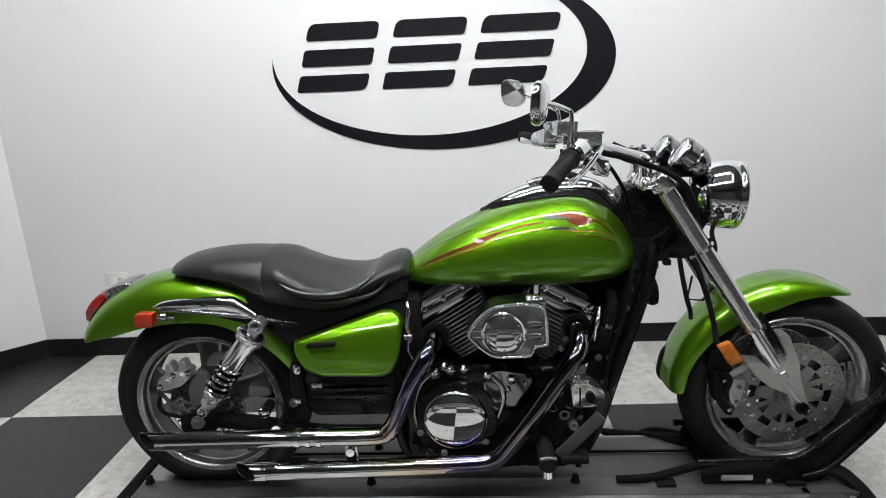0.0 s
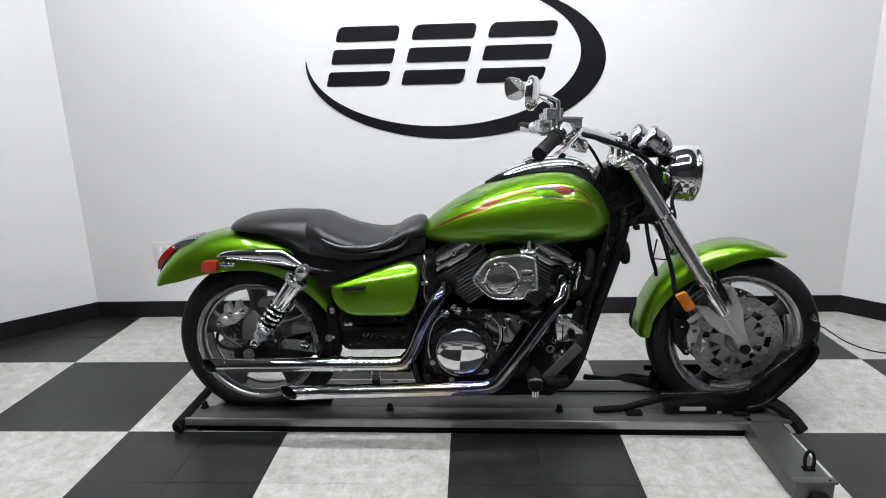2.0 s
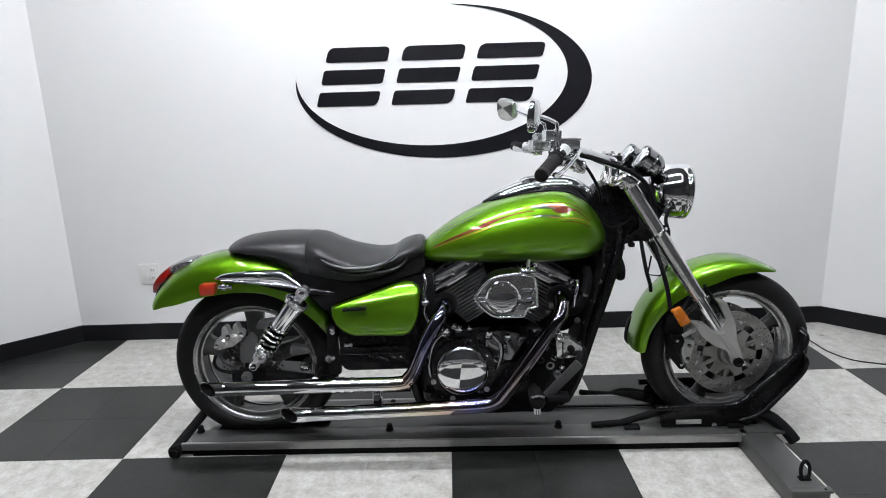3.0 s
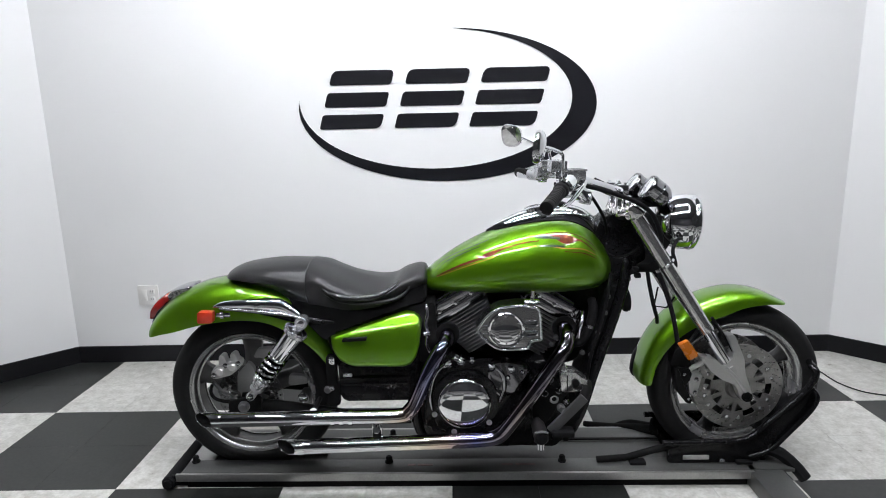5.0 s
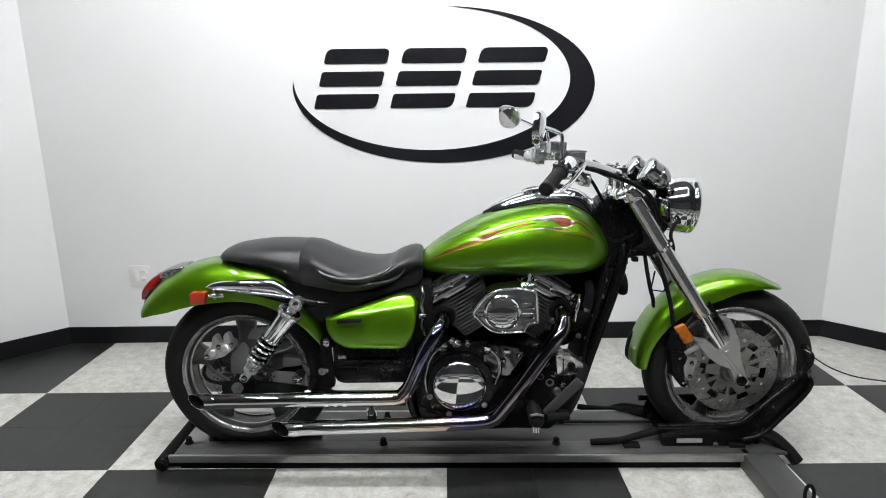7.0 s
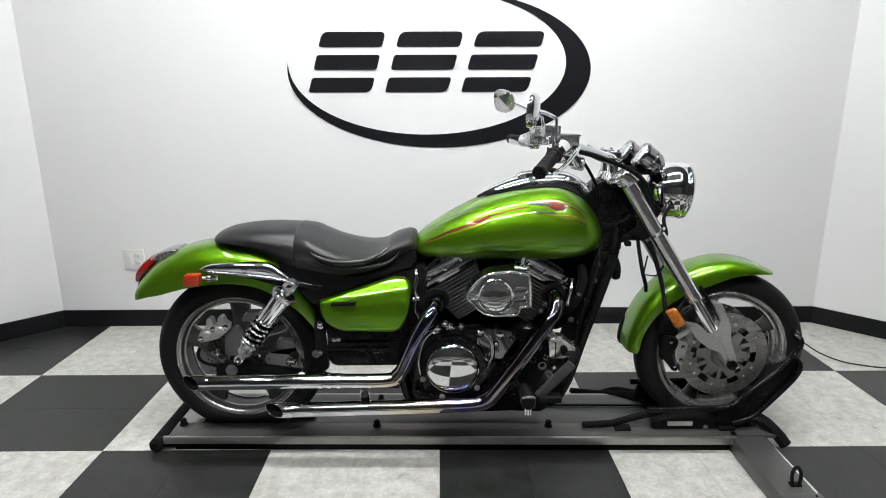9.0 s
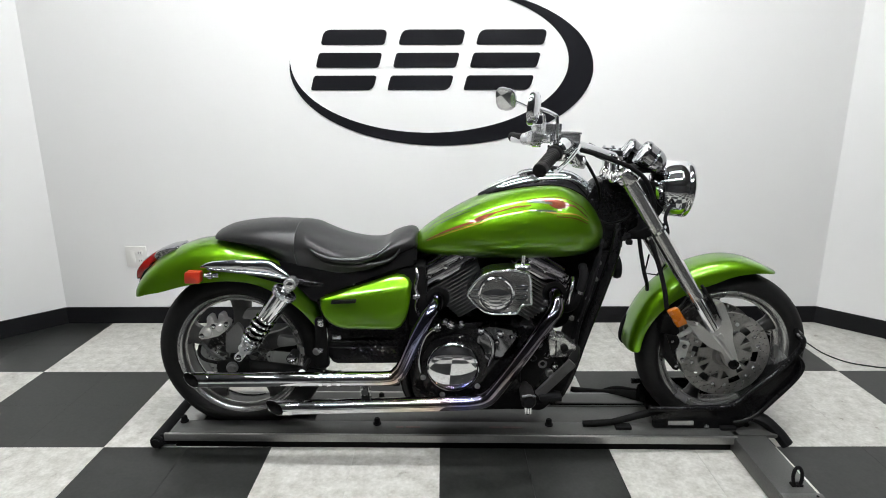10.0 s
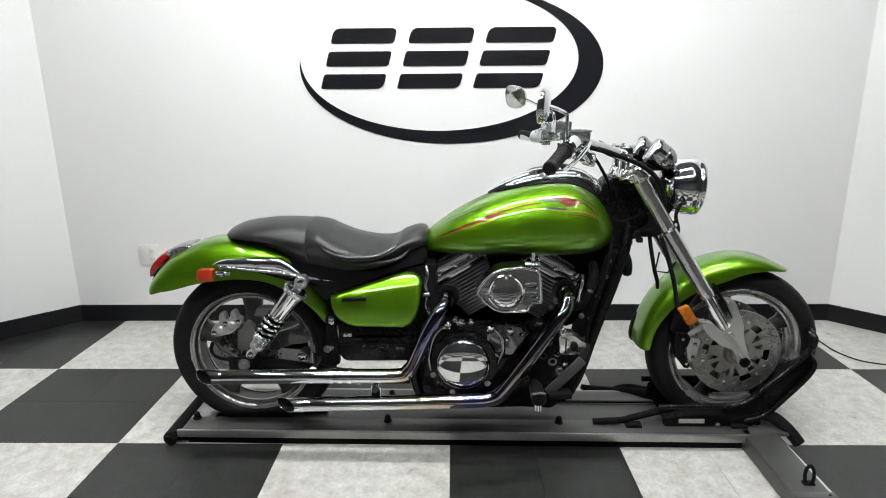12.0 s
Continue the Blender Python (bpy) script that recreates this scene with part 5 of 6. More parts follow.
def fork_leg(y, near):
    top = Vector((1.867, y, 1.000))
    leg = bp("fork_leg", lathe([(0.0, 0.022), (0.006, 0.0248), (0.455, 0.0248), (0.460, 0.0268), (0.482, 0.0268), (0.484, 0.022)], top, fork_dir, 32), FORK, None, "satin silver inverted fork leg")
    bp("fork_cap", lathe([(-0.016, 0.012), (-0.012, 0.018), (0.0, 0.022), (0.002, 0.024)], top, fork_dir, 24), CHROME, leg)
    bp("slider", lathe([(0.480, 0.0195), (0.640, 0.0195)], top, fork_dir, 28), CHROME, leg, "chrome slider tube")
    s = -1 if near else 1
    c = top + fork_dir * 0.60
    lug = [(2.101, 0.508), (2.150, 0.500), (2.184, 0.470), (2.206, 0.494), (2.217, 0.515), (2.185, 0.582), (2.213, 0.582), (2.250, 0.497), (2.257, 0.445), (2.284, 0.372), (2.276, 0.344), (2.252, 0.346), (2.226, 0.404), (2.178, 0.425), (2.145, 0.451)]
    bp("axle_lug", prism(rounded(lug, 0.007), y - 0.020, y + 0.020, 0.006), GREYCAST, leg, "cast silver axle lug", 35)
    ridge = [Vector((2.190, y + s * 0.019, 0.470)), Vector((2.225, y + s * 0.021, 0.430)), Vector((2.262, y + s * 0.020, 0.378))]
    bp("lug_rib", sweep(ridge, [0.006, 0.008, 0.006], 10), GREYCAST, leg)
    bp("slider_end", lathe([(0.628, 0.0195), (0.630, 0.023), (0.650, 0.023), (0.652, 0.019)], top, fork_dir, 28), GREYCAST, leg)
    bp("axle_end", lathe([(0, 0.017), (0.008, 0.017), (0.008, 0.011), (0.002, 0.010), (0.002, 0.001)], (2.266, y + s * 0.021, 0.362), (0, s, 0), 24), SATIN, leg, "dark hollow axle end")
    bp("pinch_bolt", bolt((2.286, y + s * 0.019, 0.352), (0, s, 0), 0.006, 0.006), CHROME, leg)
    bp("guide_rod", sweep([top + fork_dir * 0.45 + Vector((0.032, 0, 0.018)), top + fork_dir * 0.62 + Vector((0.034, 0, 0.02))], 0.0055, 8), SATIN, leg)
    return leg


near_leg = fork_leg(C - FY, True)
fork_leg(C + FY, False)
bp("front_axle", lathe([(0, 0.011), (0.22, 0.011)], (2.262, C - 0.11, 0.350), (0, 1, 0), 12), CAST)

n_up = Vector((-fork_dir.z, 0, fork_dir.x))


def clamp_block(d, front, back, hh, mat, label, wide=0.030):
    """A triple clamp across both fork legs at distance d down the legs."""
    c = Vector((1.870, C, 1.003)) + fork_dir * d
    rings = []
    for y, f, k in ((-FY - wide, 0.3, 0.3), (-FY - wide + 0.004, 0.75, 0.6), (-FY, 1.0, 0.7), (-0.05, 0.9, 1.0), (0.05, 0.9, 1.0), (FY, 1.0, 0.7), (FY + wide - 0.004, 0.75, 0.6), (FY + wide, 0.3, 0.3)):
        outline = rounded([(-back * k, -hh), (front * f, -hh), (front * f, hh), (-back * k, hh)], 0.010)
        rings.append([c + Vector((0, y, 0)) + n_up * p + fork_dir * q for p, q in outline])
    return bp("triple_clamp", skin(rings), mat, None, label, 45)


yoke = clamp_block(-0.002, 0.012, 0.060, 0.012, CHROME, "chrome upper triple clamp", 0.020)
for y in (C - FY, C + FY):
    c = Vector((1.870, y, 1.003))
    bp("clamp_boss", lathe([(-0.030, 0.010), (-0.029, 0.019), (-0.022, 0.0245), (-0.012, 0.027), (0.004, 0.031), (0.016, 0.030), (0.020, 0.026)], c, fork_dir, 32), FORK, yoke, "polished clamp boss", 60)
    bp("cap_nut", bolt(tuple(c - fork_dir * 0.030), tuple(-fork_dir), 0.009, 0.006), CHROME, yoke)
for y in (C - 0.075, C - 0.045, C - 0.010, C + 0.045):
    c = Vector((1.836, y, 1.000))
    bp("clamp_lobe", lathe([(-0.016, 0.010), (-0.013, 0.017), (0.004, 0.021), (0.018, 0.019), (0.022, 0.012)], c, (-0.25, -0.1, -1), 20), FORK, yoke, "", 60)
clamp_block(0.192, -0.005, 0.085, 0.016, SATIN, "black lower triple clamp", 0.008)
for y in (C - FY, C + FY):
    c = Vector((1.870, y, 1.003)) + fork_dir * 0.206
    bp("clamp_band", lathe([(-0.005, 0.024), (-0.0045, 0.0290), (0.0045, 0.0290), (0.005, 0.024)], c, fork_dir + Vector((0.0, 0, 0.25)), 32), CHROME, near_leg if y < C else None, "chrome fork band")
lower_bits = [(1.905, 0.800, 0.014), (1.930, 0.812, 0.012), (1.880, 0.812, 0.016), (1.955, 0.795, 0.010)]
for x, z, r in lower_bits:
    bp("hose_joint", lathe([(-0.012, r), (0.012, r)], (x, 0.02, z), (0, 1, 0.2), 14), SATIN)

# risers, handlebar
for y in (C - 0.045, C + 0.045):
    riser = bp("riser", join(tube([(1.840, y, 1.000), (1.840, y, 1.030), (1.840, y, 1.052)], 0.017, 14), box(1.818, 1.864, y - 0.017, y + 0.017, 1.050, 1.086, 0.008)), CHROME, None, "chrome handlebar riser")
    for x in (1.826, 1.856):
        bp("riser_bolt", bolt((x, y, 1.086), (0, 0, 1), 0.005, 0.005), ALU, riser)
bar_half = [(1.842, 0.0, 1.066), (1.836, 0.055, 1.066), (1.809, 0.10, 1.072), (1.716, 0.180, 1.104), (1.647, 0.255, 1.125), (1.612, 0.320, 1.118), (1.588, 0.360, 1.104), (1.535, 0.444, 1.070)]


def far_half(x, y, z):
    """The far half sits a little forward, and its end lies more level."""
    k = min(1, y / 0.3)
    return (x + 0.02 * k, C + y, z - 0.018 * k + 0.033 * max(0.0, (y - 0.36) / 0.084))


bar = bp("handlebar", tube([(x, C - y, z) for x, y, z in bar_half[::-1]] + [far_half(x, y, z) for x, y, z in bar_half[1:]], 0.0145, 14, 6), CHROME, None, "chrome swept-back handlebar", 60)


def on_bar(y):
    """A place on the near half of the bar."""
    ys = [p[1] for p in bar_half]
    return Vector((np.interp(y, ys, [p[0] for p in bar_half]), C - y, np.interp(y, ys, [p[2] for p in bar_half])))


for s in (-1, 1):
    def hold(y):
        p = on_bar(y)
        if s > 0:
            p = Vector(far_half(p.x, y, p.z))
        return p
    a, b = hold(0.350), hold(0.462)
    d = (b - a).normalized()
    grip = bp("grip", lathe([(0.0, 0.020), (0.004, 0.0235), (0.012, 0.0225), (0.016, 0.0182), (0.060, 0.0178), (0.118, 0.0182), (0.124, 0.0200), (0.132, 0.0192), (0.135, 0.011)], a, d, 26), GRIP, bar, "black rubber grip")
    for k in range(9):
        bp("grip_rib", lathe([(0.022 + 0.010 * k, 0.0178), (0.024 + 0.010 * k, 0.0191), (0.027 + 0.010 * k, 0.0191), (0.029 + 0.010 * k, 0.0178)], a, d, 20, caps=False), GRIP, grip)
    e, f = hold(0.295), hold(0.347)
    dd = (f - e).normalized()
    sw = bp("switch_housing", join(lathe([(0.0, 0.018), (0.005, 0.026), (0.050, 0.027), (0.056, 0.021)], e, dd, 24), moved(box(-0.018, 0.018, -0.016, 0.016, -0.034, -0.016, 0.005), Matrix.Translation((e + f) / 2))), CHROME, bar, "chrome switch housing")
    for k in (0.012, 0.032):
        bp("switch_button", moved(box(-0.008, 0.003, -0.005, 0.005, -0.005, 0.005, 0.002), Matrix.Translation(e + dd * k + Vector((-0.026, -0.002, 0.006)))), SATIN, sw)
    g = hold(0.262)
    k = 0.62 if s < 0 else 1.0
    res = bp("fluid_reservoir", join(moved(box(-0.020, 0.052 * k, -0.024 * k, 0.024 * k, 0.010, 0.040 * k, 0.006), Matrix.Translation(g + Vector((-0.022, 0, -0.004)))), moved(box(-0.024, 0.056 * k, -0.027 * k, 0.027 * k, 0.040 * k, 0.047 * k, 0.002), Matrix.Translation(g + Vector((-0.022, 0, -0.004)))), lathe([(-0.02, 0.021), (0.02, 0.021)], g, dd, 20)), ALU, bar, "silver lever bracket and fluid reservoir")
    for dx in (-0.030, 0.022):
        bp("reservoir_screw", bolt(tuple(g + Vector((dx * k, 0, 0.043 * k))), (0, 0, 1), 0.003, 0.002), CHROME, res)
    l0 = g + Vector((0.030, s * 0.02, -0.004))
    bp("lever", sweep(curve_through([l0, hold(0.33) + Vector((0.046, 0, -0.010)), hold(0.38) + Vector((0.044, 0, -0.014)), hold(0.43) + Vector((0.040, 0, -0.012))], 6), [0.008] * 6 + [0.0065] * 10 + [0.008] * 3, 10, 0.8), CHROME, bar, "chrome hand lever")
    st = Vector((1.607, -0.226, 1.138)) if s < 0 else Vector((1.664, 0.345, 1.130))
    bend = Vector((1.606, -0.230, 1.206)) if s < 0 else Vector((1.655, 0.352, 1.186))
    mir = Vector((1.524, -0.335, 1.228)) if s < 0 else Vector((1.524, 0.482, 1.244))
    stem = bp("mirror_stem", sweep(curve_through([st, bend - Vector((0, 0, 0.016)), bend - Vector((0.002, 0, 0.004)), bend + Vector((-0.012, s * 0.006, 0.003)), (bend + mir) / 2 + Vector((0.002, 0, 0.003)), mir + Vector((0.012, 0, 0.0))], 5), 0.0055, 10), CHROME, bar, "thin chrome mirror stem")
    nrm = Vector((-0.93, 0.30, 0.10)).normalized() if s < 0 else Vector((-0.61, -0.75, -0.25)).normalized()
    tang = nrm.cross(Vector((0.25 if s < 0 else 0.12, 0, 1))).normalized()
    upv = tang.cross(nrm)
    rings = []
    for dd2, sc in ((-0.016, 0.25), (-0.014, 0.55), (-0.009, 0.82), (-0.002, 0.97), (0.006, 1.0), (0.009, 0.97)):
        rings.append([mir + nrm * dd2 + (tang * 0.048 * power(math.cos(q), 0.75) + upv * 0.046 * power(math.sin(q), 0.75) * (1 + 0.12 * math.cos(q))) * sc for q in (2 * math.pi * k / 28 for k in range(28))])
    head = bp("mirror", skin(rings), CHROME, bar, "chrome rear-view mirror", 60)
    bp("mirror_glass", skin([[mir + nrm * dd2 + (tang * 0.048 * power(math.cos(q), 0.75) + upv * 0.046 * power(math.sin(q), 0.75) * (1 + 0.12 * math.cos(q))) * sc for q in (2 * math.pi * k / 28 for k in range(28))] for dd2, sc in ((0.0088, 0.80), (0.0102, 0.79))]), GLASS_MIRROR, head, "mirror glass", 60)

# hoses and cables
bp("brake_hose", tube([tuple(on_bar(0.262) + Vector((0.03, 0, 0.0))), (1.679, -0.185, 1.107), (1.736, -0.145, 1.089), (1.796, -0.115, 1.067), (1.868, -0.085, 1.036), (1.925, -0.065, 0.990), (1.965, -0.035, 0.90), (1.95, -0.03, 0.83)], 0.0075, 10), PLASTIC, None, "black brake hose")
bp("throttle_cable", tube([tuple(on_bar(0.32) + Vector((0.012, 0, -0.03))), (1.675, -0.16, 1.090), (1.720, -0.10, 1.06), (1.770, -0.06, 0.985), (1.79, -0.02, 0.93)], 0.005, 10), SATIN, None, "black throttle cable")
bp("throttle_cable", tube([tuple(on_bar(0.31) + Vector((0.02, 0, -0.02))), (1.690, -0.17, 1.105), (1.76, -0.09, 1.075), (1.82, -0.06, 1.05)], 0.006, 10), CHROME, None, "braided throttle cable")
bp("lever_bracket", join(moved(box(-0.025, 0.025, -0.018, 0.018, -0.016, 0.017, 0.004), pose(1.594, -0.205, 1.166, 0, 3, 12)), moved(box(-0.012, 0.012, -0.014, 0.014, -0.030, -0.010, 0.003), pose(1.600, -0.205, 1.160))), ALU, None, "silver mirror and lever bracket")
bp("fluid_box", moved(join(box(-0.027, 0.027, -0.022, 0.022, -0.014, 0.012, 0.004), box(-0.029, 0.029, -0.024, 0.024, 0.012, 0.018, 0.002)), pose(1.648, -0.195, 1.139, 0, 2, 10)), ALU, None, "silver fluid reservoir box")
bp("throttle_housing", join(sweep([(1.632, -0.205, 1.108), (1.642, -0.205, 1.101), (1.652, -0.205, 1.094), (1.660, -0.205, 1.088), (1.670, -0.206, 1.080), (1.680, -0.206, 1.073), (1.690, -0.206, 1.065)], [0.015, 0.023, 0.019, 0.025, 0.020, 0.023, 0.014], 18),
                              moved(box(-0.020, 0.020, -0.020, 0.020, -0.014, 0.014, 0.007), pose(1.676, -0.200, 1.068, 0, 15, 0))), CHROME, None, "ribbed chrome throttle housing", 40)
bp("clutch_perch", join(moved(box(-0.050, 0.044, -0.024, 0.024, -0.026, 0.016, 0.011), pose(1.642, 0.350, 1.108, 0, 4, 20)), moved(box(-0.022, 0.022, -0.020, 0.020, -0.014, 0.016, 0.006), pose(1.634, 0.350, 1.132, 0, 0, 20)),
                       lathe([(-0.03, 0.018), (-0.026, 0.023), (0.026, 0.023), (0.03, 0.018)], (1.602, 0.375, 1.094), (-0.5, 0.8, 0), 22)), ALU, None, "silver clutch lever perch")
bp("clutch_cable", tube([(1.79, 0.18, 1.09), (1.86, 0.12, 1.05), (1.93, 0.08, 0.98), (1.93, 0.05, 0.88), (1.90, 0.03, 0.81)], 0.006, 8), PLASTIC, None, "black cable")
bp("brake_hose", tube([(1.925, -0.02, 0.815), (1.932, -0.03, 0.76), (1.944, -0.045, 0.69), (1.965, -0.02, 0.64), (1.985, 0.03, 0.60)], 0.0065, 10), PLASTIC, None, "black brake hose")
bp("brake_hose", tube([(1.955, -0.055, 0.80), (1.980, -0.062, 0.73), (2.004, -0.070, 0.65), (2.018, -0.080, 0.57)], 0.0075, 10), PLASTIC, None, "thick black hose")
bp("cable_loop", sweep([(1.972, 0.0, 0.735), (1.962, 0.0, 0.668), (2.005, 0.0, 0.662), (2.03, 0.0, 0.70)], 0.003, 6), SATIN)

# headlamp
HX = (2.090, C, 0.946)
HD = (1, -0.05, -0.09)
hl = bp("headlight", lathe([(-0.122, 0.014), (-0.120, 0.034), (-0.110, 0.056), (-0.092, 0.074), (-0.068, 0.087), (-0.040, 0.0945), (-0.012, 0.0955), (-0.008, 0.0925), (-0.004, 0.096), (0.008, 0.095), (0.014, 0.088)], HX, HD, 56), CHROME, None, "chrome bullet headlamp shell", 50)
bp("headlight_lens", lathe([(0.010, 0.088), (0.017, 0.078), (0.024, 0.052), (0.027, 0.020), (0.0275, 0.002)], HX, HD, 48), LENS, hl, "clear headlamp glass", 60)
bp("lamp_bracket", join(prism(rounded([(1.95, 0.98), (2.005, 0.975), (2.02, 0.90), (1.985, 0.84), (1.955, 0.86)], 0.012), C - 0.05, C + 0.05, 0.006), tube([(2.00, C, 0.96), (1.95, C, 0.93), (1.90, C, 0.92)], 0.02, 12)), SATIN, hl, "black lamp bracket")
bp("wire_loop", tube([(2.035, -0.02, 0.905), (2.012, -0.045, 0.905), (1.998, -0.05, 0.87), (2.012, -0.045, 0.82), (2.008, -0.03, 0.77)], 0.006, 8), PLASTIC, hl)

# gauges: two chrome cups side by side
gd = Vector((0.80, 0, -0.55)).normalized()
for y in (C - 0.060, C + 0.056):
    g0 = Vector((1.922 if y < C else 1.904, y, 1.078))
    gauge = bp("gauge", lathe([(0.0, 0.0378), (-0.0026, 0.0405), (0.0034, 0.0441), (0.012, 0.0441), (0.0155, 0.0414), (0.0361, 0.0414), (0.0396, 0.0387), (0.043, 0.0414), (0.0602, 0.0387), (0.0757, 0.0306), (0.086, 0.0198), (0.0894, 0.0054)], g0, gd, 40), DKCHROME, None, "chrome round gauge cup", 45)
    bp("dial_glass", lathe([(-0.001, 0.037), (-0.004, 0.030), (-0.005, 0.002)], g0, gd, 32), LENS, gauge)
bp("gauge_bracket", join(box(1.905, 1.985, C - 0.07, C + 0.07, 1.010, 1.030, 0.006), tube([(1.94, C, 1.02), (1.92, C, 0.99), (1.90, C, 0.96)], 0.014, 10)), SATIN)
bp("indicator_box", moved(box(-0.022, 0.022, -0.030, 0.030, -0.020, 0.016, 0.008), pose(1.985, C, 1.046, 0, 30, 0)), ALU)

# front brake calipers and reflectors
for s in (-1, 1):
    y = C + s * 0.070
    fc = bp("front_caliper", join(prism(rounded([(2.035, 0.460), (2.084, 0.452), (2.090, 0.421), (2.066, 0.393), (2.098, 0.329), (2.080, 0.322), (2.050, 0.360), (2.036, 0.415)], 0.010), y - 0.032, y + 0.032, 0.007), prism(rounded([(2.02, 0.46), (2.03, 0.52), (2.075, 0.53), (2.09, 0.45)], 0.01), y - 0.02, y + 0.02, 0.004)), SATIN, None, "dark front brake caliper", 45)
    bp("caliper_half", prism(rounded([(2.087, 0.436), (2.128, 0.430), (2.120, 0.395), (2.112, 0.345), (2.090, 0.352), (2.082, 0.392)], 0.008), y - 0.024, y + 0.024, 0.006), GREYCAST, fc, "grey caliper half", 40)
    bp("caliper_arm", sweep([(2.085, y + s * 0.02, 0.448), (2.115, y + s * 0.026, 0.470), (2.140, y + s * 0.030, 0.500)], [0.008, 0.010, 0.012], 10), GREYCAST, fc)
    for x, z in ((2.062, 0.436), (2.082, 0.345), (2.106, 0.415), (2.103, 0.366)):
        bp("caliper_bolt", bolt((x, y + s * 0.030, z), (0, s, 0), 0.006, 0.006), DKCHROME, fc)
rfl = bp("fork_reflector", prism(rounded([(2.014, 0.566), (2.046, 0.580), (2.081, 0.528), (2.049, 0.511)], 0.004), -0.106, -0.086, 0.003), AMBER, None, "amber rectangular fork reflector")
bp("reflector_bracket", sweep([(2.045, -0.085, 0.555), (2.075, -0.06, 0.575), (2.10, -0.045, 0.60)], 0.006, 8), SATIN, rfl)

# foot controls
peg = bp("foot_peg", lathe([(0.0, 0.012), (0.04, 0.014), (0.045, 0.022), (0.125, 0.024), (0.130, 0.020)], (1.543, -0.150, 0.335), (0, -1, 0), 20), GRIP, None, "black rubber footpeg")
bp("peg_cap", lathe([(0.130, 0.020), (0.135, 0.017), (0.137, 0.008)], (1.543, -0.150, 0.335), (0, -1, 0), 20), PLASTIC, peg)
bp("peg_end", lathe([(0, 0.012), (0.022, 0.012), (0.026, 0.008)], (1.543, -0.262, 0.313), (0, -0.1, -1), 16), CHROME, peg, "chrome peg feeler")
bp("peg_band", sweep([(1.523, -0.280, 0.355), (1.543, -0.284, 0.361), (1.563, -0.280, 0.355)], 0.004, 8), ALU, peg)
bp("peg_mount", join(prism(rounded([(1.53, 0.33), (1.53, 0.46), (1.57, 0.50), (1.62, 0.46), (1.60, 0.36), (1.57, 0.32)], 0.01), -0.16, -0.12, 0.004)), SATIN)
pedal = bp("brake_pedal", moved(box(-0.072, 0.082, -0.008, 0.008, -0.0150, 0.0150, 0.005), pose(1.624, -0.245, 0.394, 0, -47, 0)), PEDAL, None, "dark brake pedal arm")
bp("pedal_pad", join(box(1.578, 1.648, -0.270, -0.228, 0.330, 0.350, 0.006), box(1.615, 1.630, -0.255, -0.240, 0.312, 0.332, 0.002)), PLASTIC, pedal, "black rubber pedal pad")
bp("pedal_link", sweep([(1.674, -0.235, 0.438), (1.696, -0.200, 0.453), (1.706, -0.150, 0.458)], 0.016, 12), SATIN, pedal)
mc = bp("master_cylinder", join(prism(rounded([(1.613, 0.513), (1.619, 0.445), (1.682, 0.448), (1.704, 0.477), (1.661, 0.512)], 0.008), -0.190, -0.130, 0.005), lathe([(0, 0.011), (0.018, 0.011), (0.021, 0.008)], (1.627, -0.165, 0.508), (0, 0, 1), 14), lathe([(0, 0.013), (0.010, 0.013)], (1.65, -0.165, 0.508), (0.1, 0, 1), 14)), FORK, None, "chrome rear brake master cylinder", 45)
bp("reservoir_window", box(1.634, 1.638, -0.193, -0.185, 0.452, 0.504, 0.001), SATIN, mc)
bp("cylinder_boss", lathe([(0, 0.012), (0.008, 0.012), (0.010, 0.006)], (1.662, -0.189, 0.480), (0, -1, 0), 16), SATIN, mc)
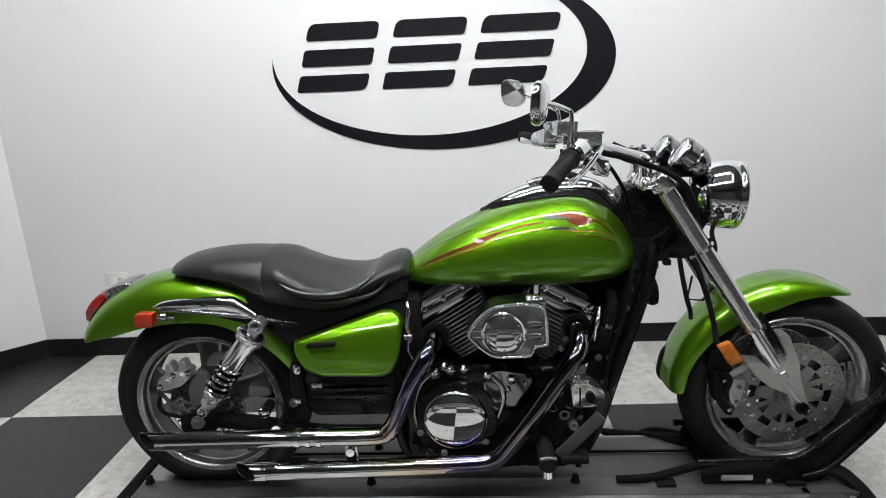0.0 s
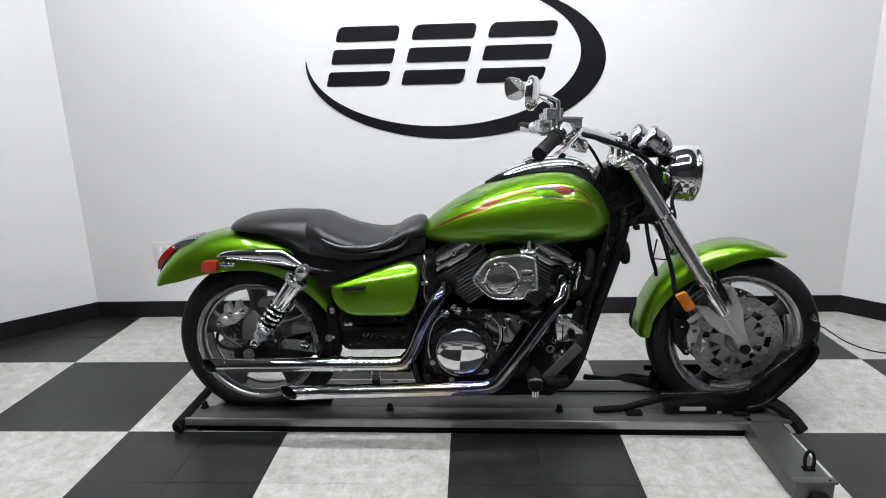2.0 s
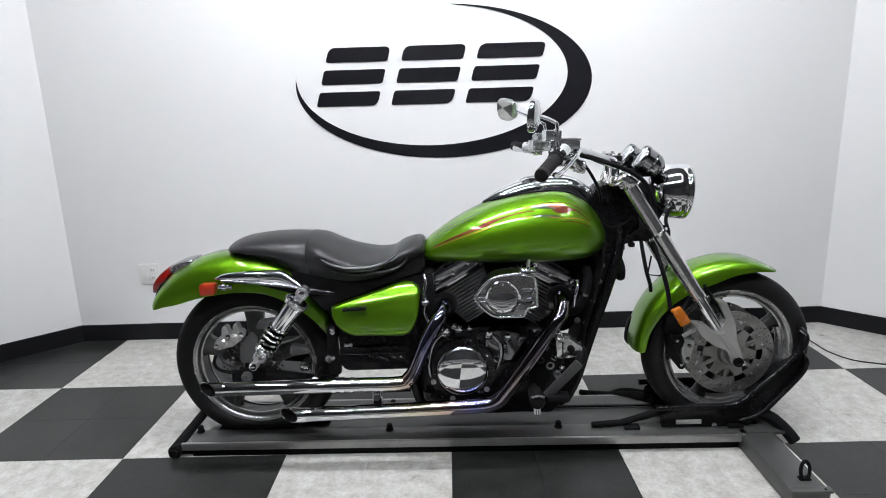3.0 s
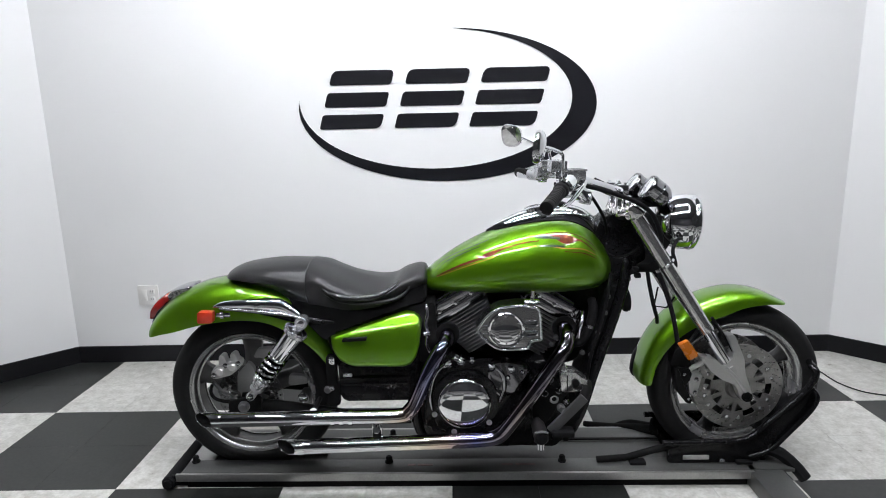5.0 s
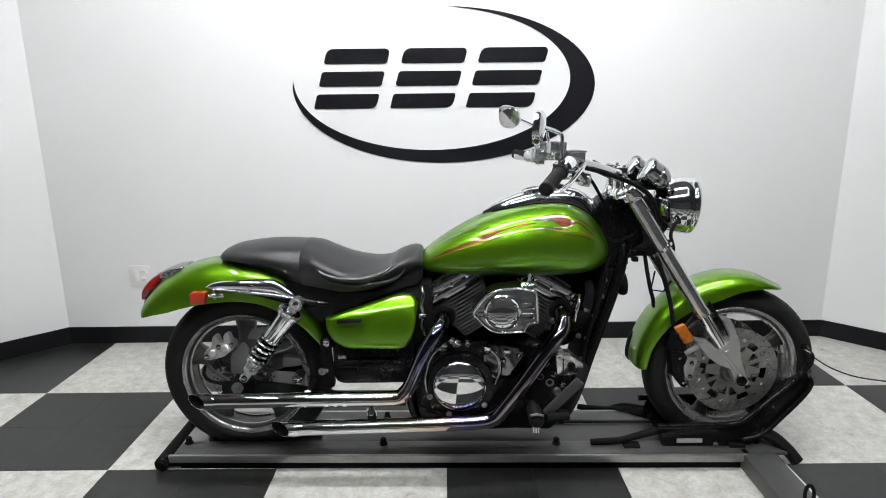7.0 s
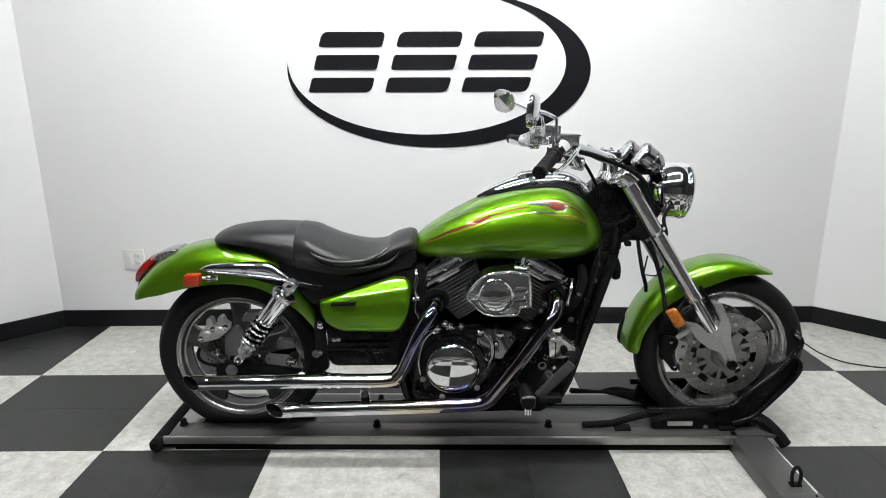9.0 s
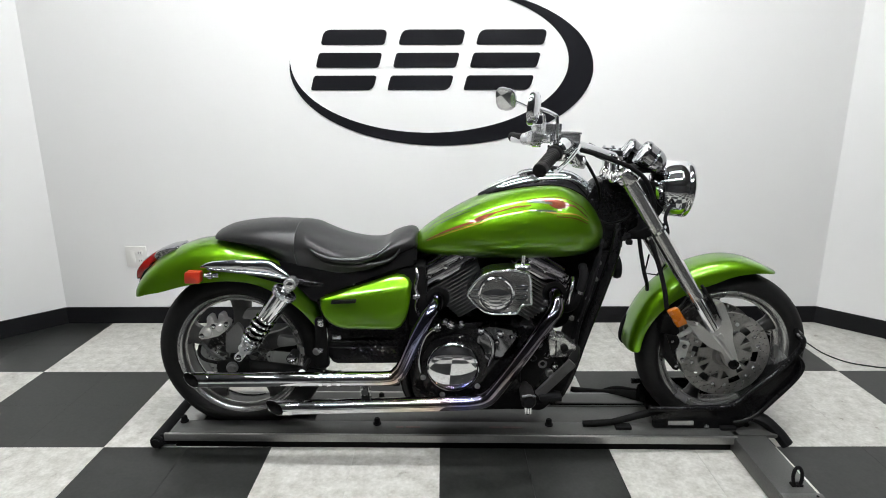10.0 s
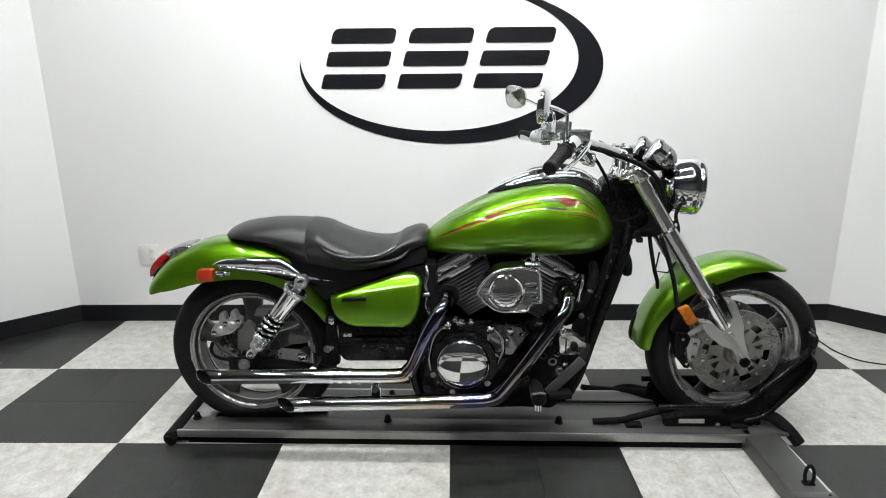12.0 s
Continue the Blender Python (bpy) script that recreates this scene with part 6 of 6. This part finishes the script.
for x, z, r in ((1.585, 0.475, 0.014), (1.615, 0.435, 0.012), (1.600, 0.405, 0.015), (1.640, 0.395, 0.010), (1.570, 0.425, 0.012), (1.625, 0.370, 0.013), (1.590, 0.452, 0.009)):
    bp("fitting", lathe([(0, r), (0.02, r), (0.024, r * 0.7), (0.018, r * 0.4)], (x, -0.140, z), (0, -1, 0.15), 14), CAST if r > 0.0125 else CHROME)
bp("stand_bracket", prism(rounded([(1.50, 0.200), (1.52, 0.30), (1.60, 0.32), (1.66, 0.25), (1.62, 0.195)], 0.01), -0.08, -0.03, 0.004), SATIN)


# ---- floor tiles, last ----
TILE = 0.3048


def tile_mesh(mat, name):
    h = TILE / 2 - 0.0002
    bm = bmesh.new()
    low = [bm.verts.new((x, y, -0.003)) for x, y in ((-h, -h), (h, -h), (h, h), (-h, h))]
    g = h - 0.0003
    top = [bm.verts.new((x, y, 0.0)) for x, y in ((-g, -g), (g, -g), (g, g), (-g, g))]
    bm.faces.new(top)
    for i in range(4):
        bm.faces.new((low[i], low[(i + 1) % 4], top[(i + 1) % 4], top[i]))
    bmesh.ops.recalc_face_normals(bm, faces=bm.faces)
    me = bpy.data.meshes.new(name)
    bm.to_mesh(me)
    bm.free()
    me.materials.append(mat)
    return me


white_tile, black_tile = tile_mesh(TILE_W, "white_tile"), tile_mesh(TILE_B, "black_tile")
rest = {True: ([], []), False: ([], [])}
for i in range(-10, 18):
    for j in range(-20, 4):
        x, y = (i + 0.5) * TILE, (j + 0.5) * TILE
        dark = (i // 2 + j // 2) % 2 == 1
        reach = BACK - y + 0.3
        if x < XL - min(reach, DIAG + 0.15) or x > XR + min(reach, DIAG + 0.15):
            continue
        if -6 <= i < 14 and -8 <= j:
            ob = new("tile", black_tile if dark else white_tile)
            ob.location = (x, y, random.uniform(-0.0002, 0.0))
            ob.parent = slab
        else:
            vs, fs = rest[dark]
            k = len(vs)
            h = TILE / 2 - 0.0007
            vs += [(x - h, y - h, 0), (x + h, y - h, 0), (x + h, y + h, 0), (x - h, y + h, 0)]
            fs.append((k, k + 1, k + 2, k + 3))
for dark, (vs, fs) in rest.items():
    me = bpy.data.meshes.new("outer_tiles")
    me.from_pydata(vs, [], fs)
    me.materials.append(TILE_B if dark else TILE_W)
    ob = new("outer_tiles", me)
    ob.parent = slab
    tagged(ob, kind="stuff")
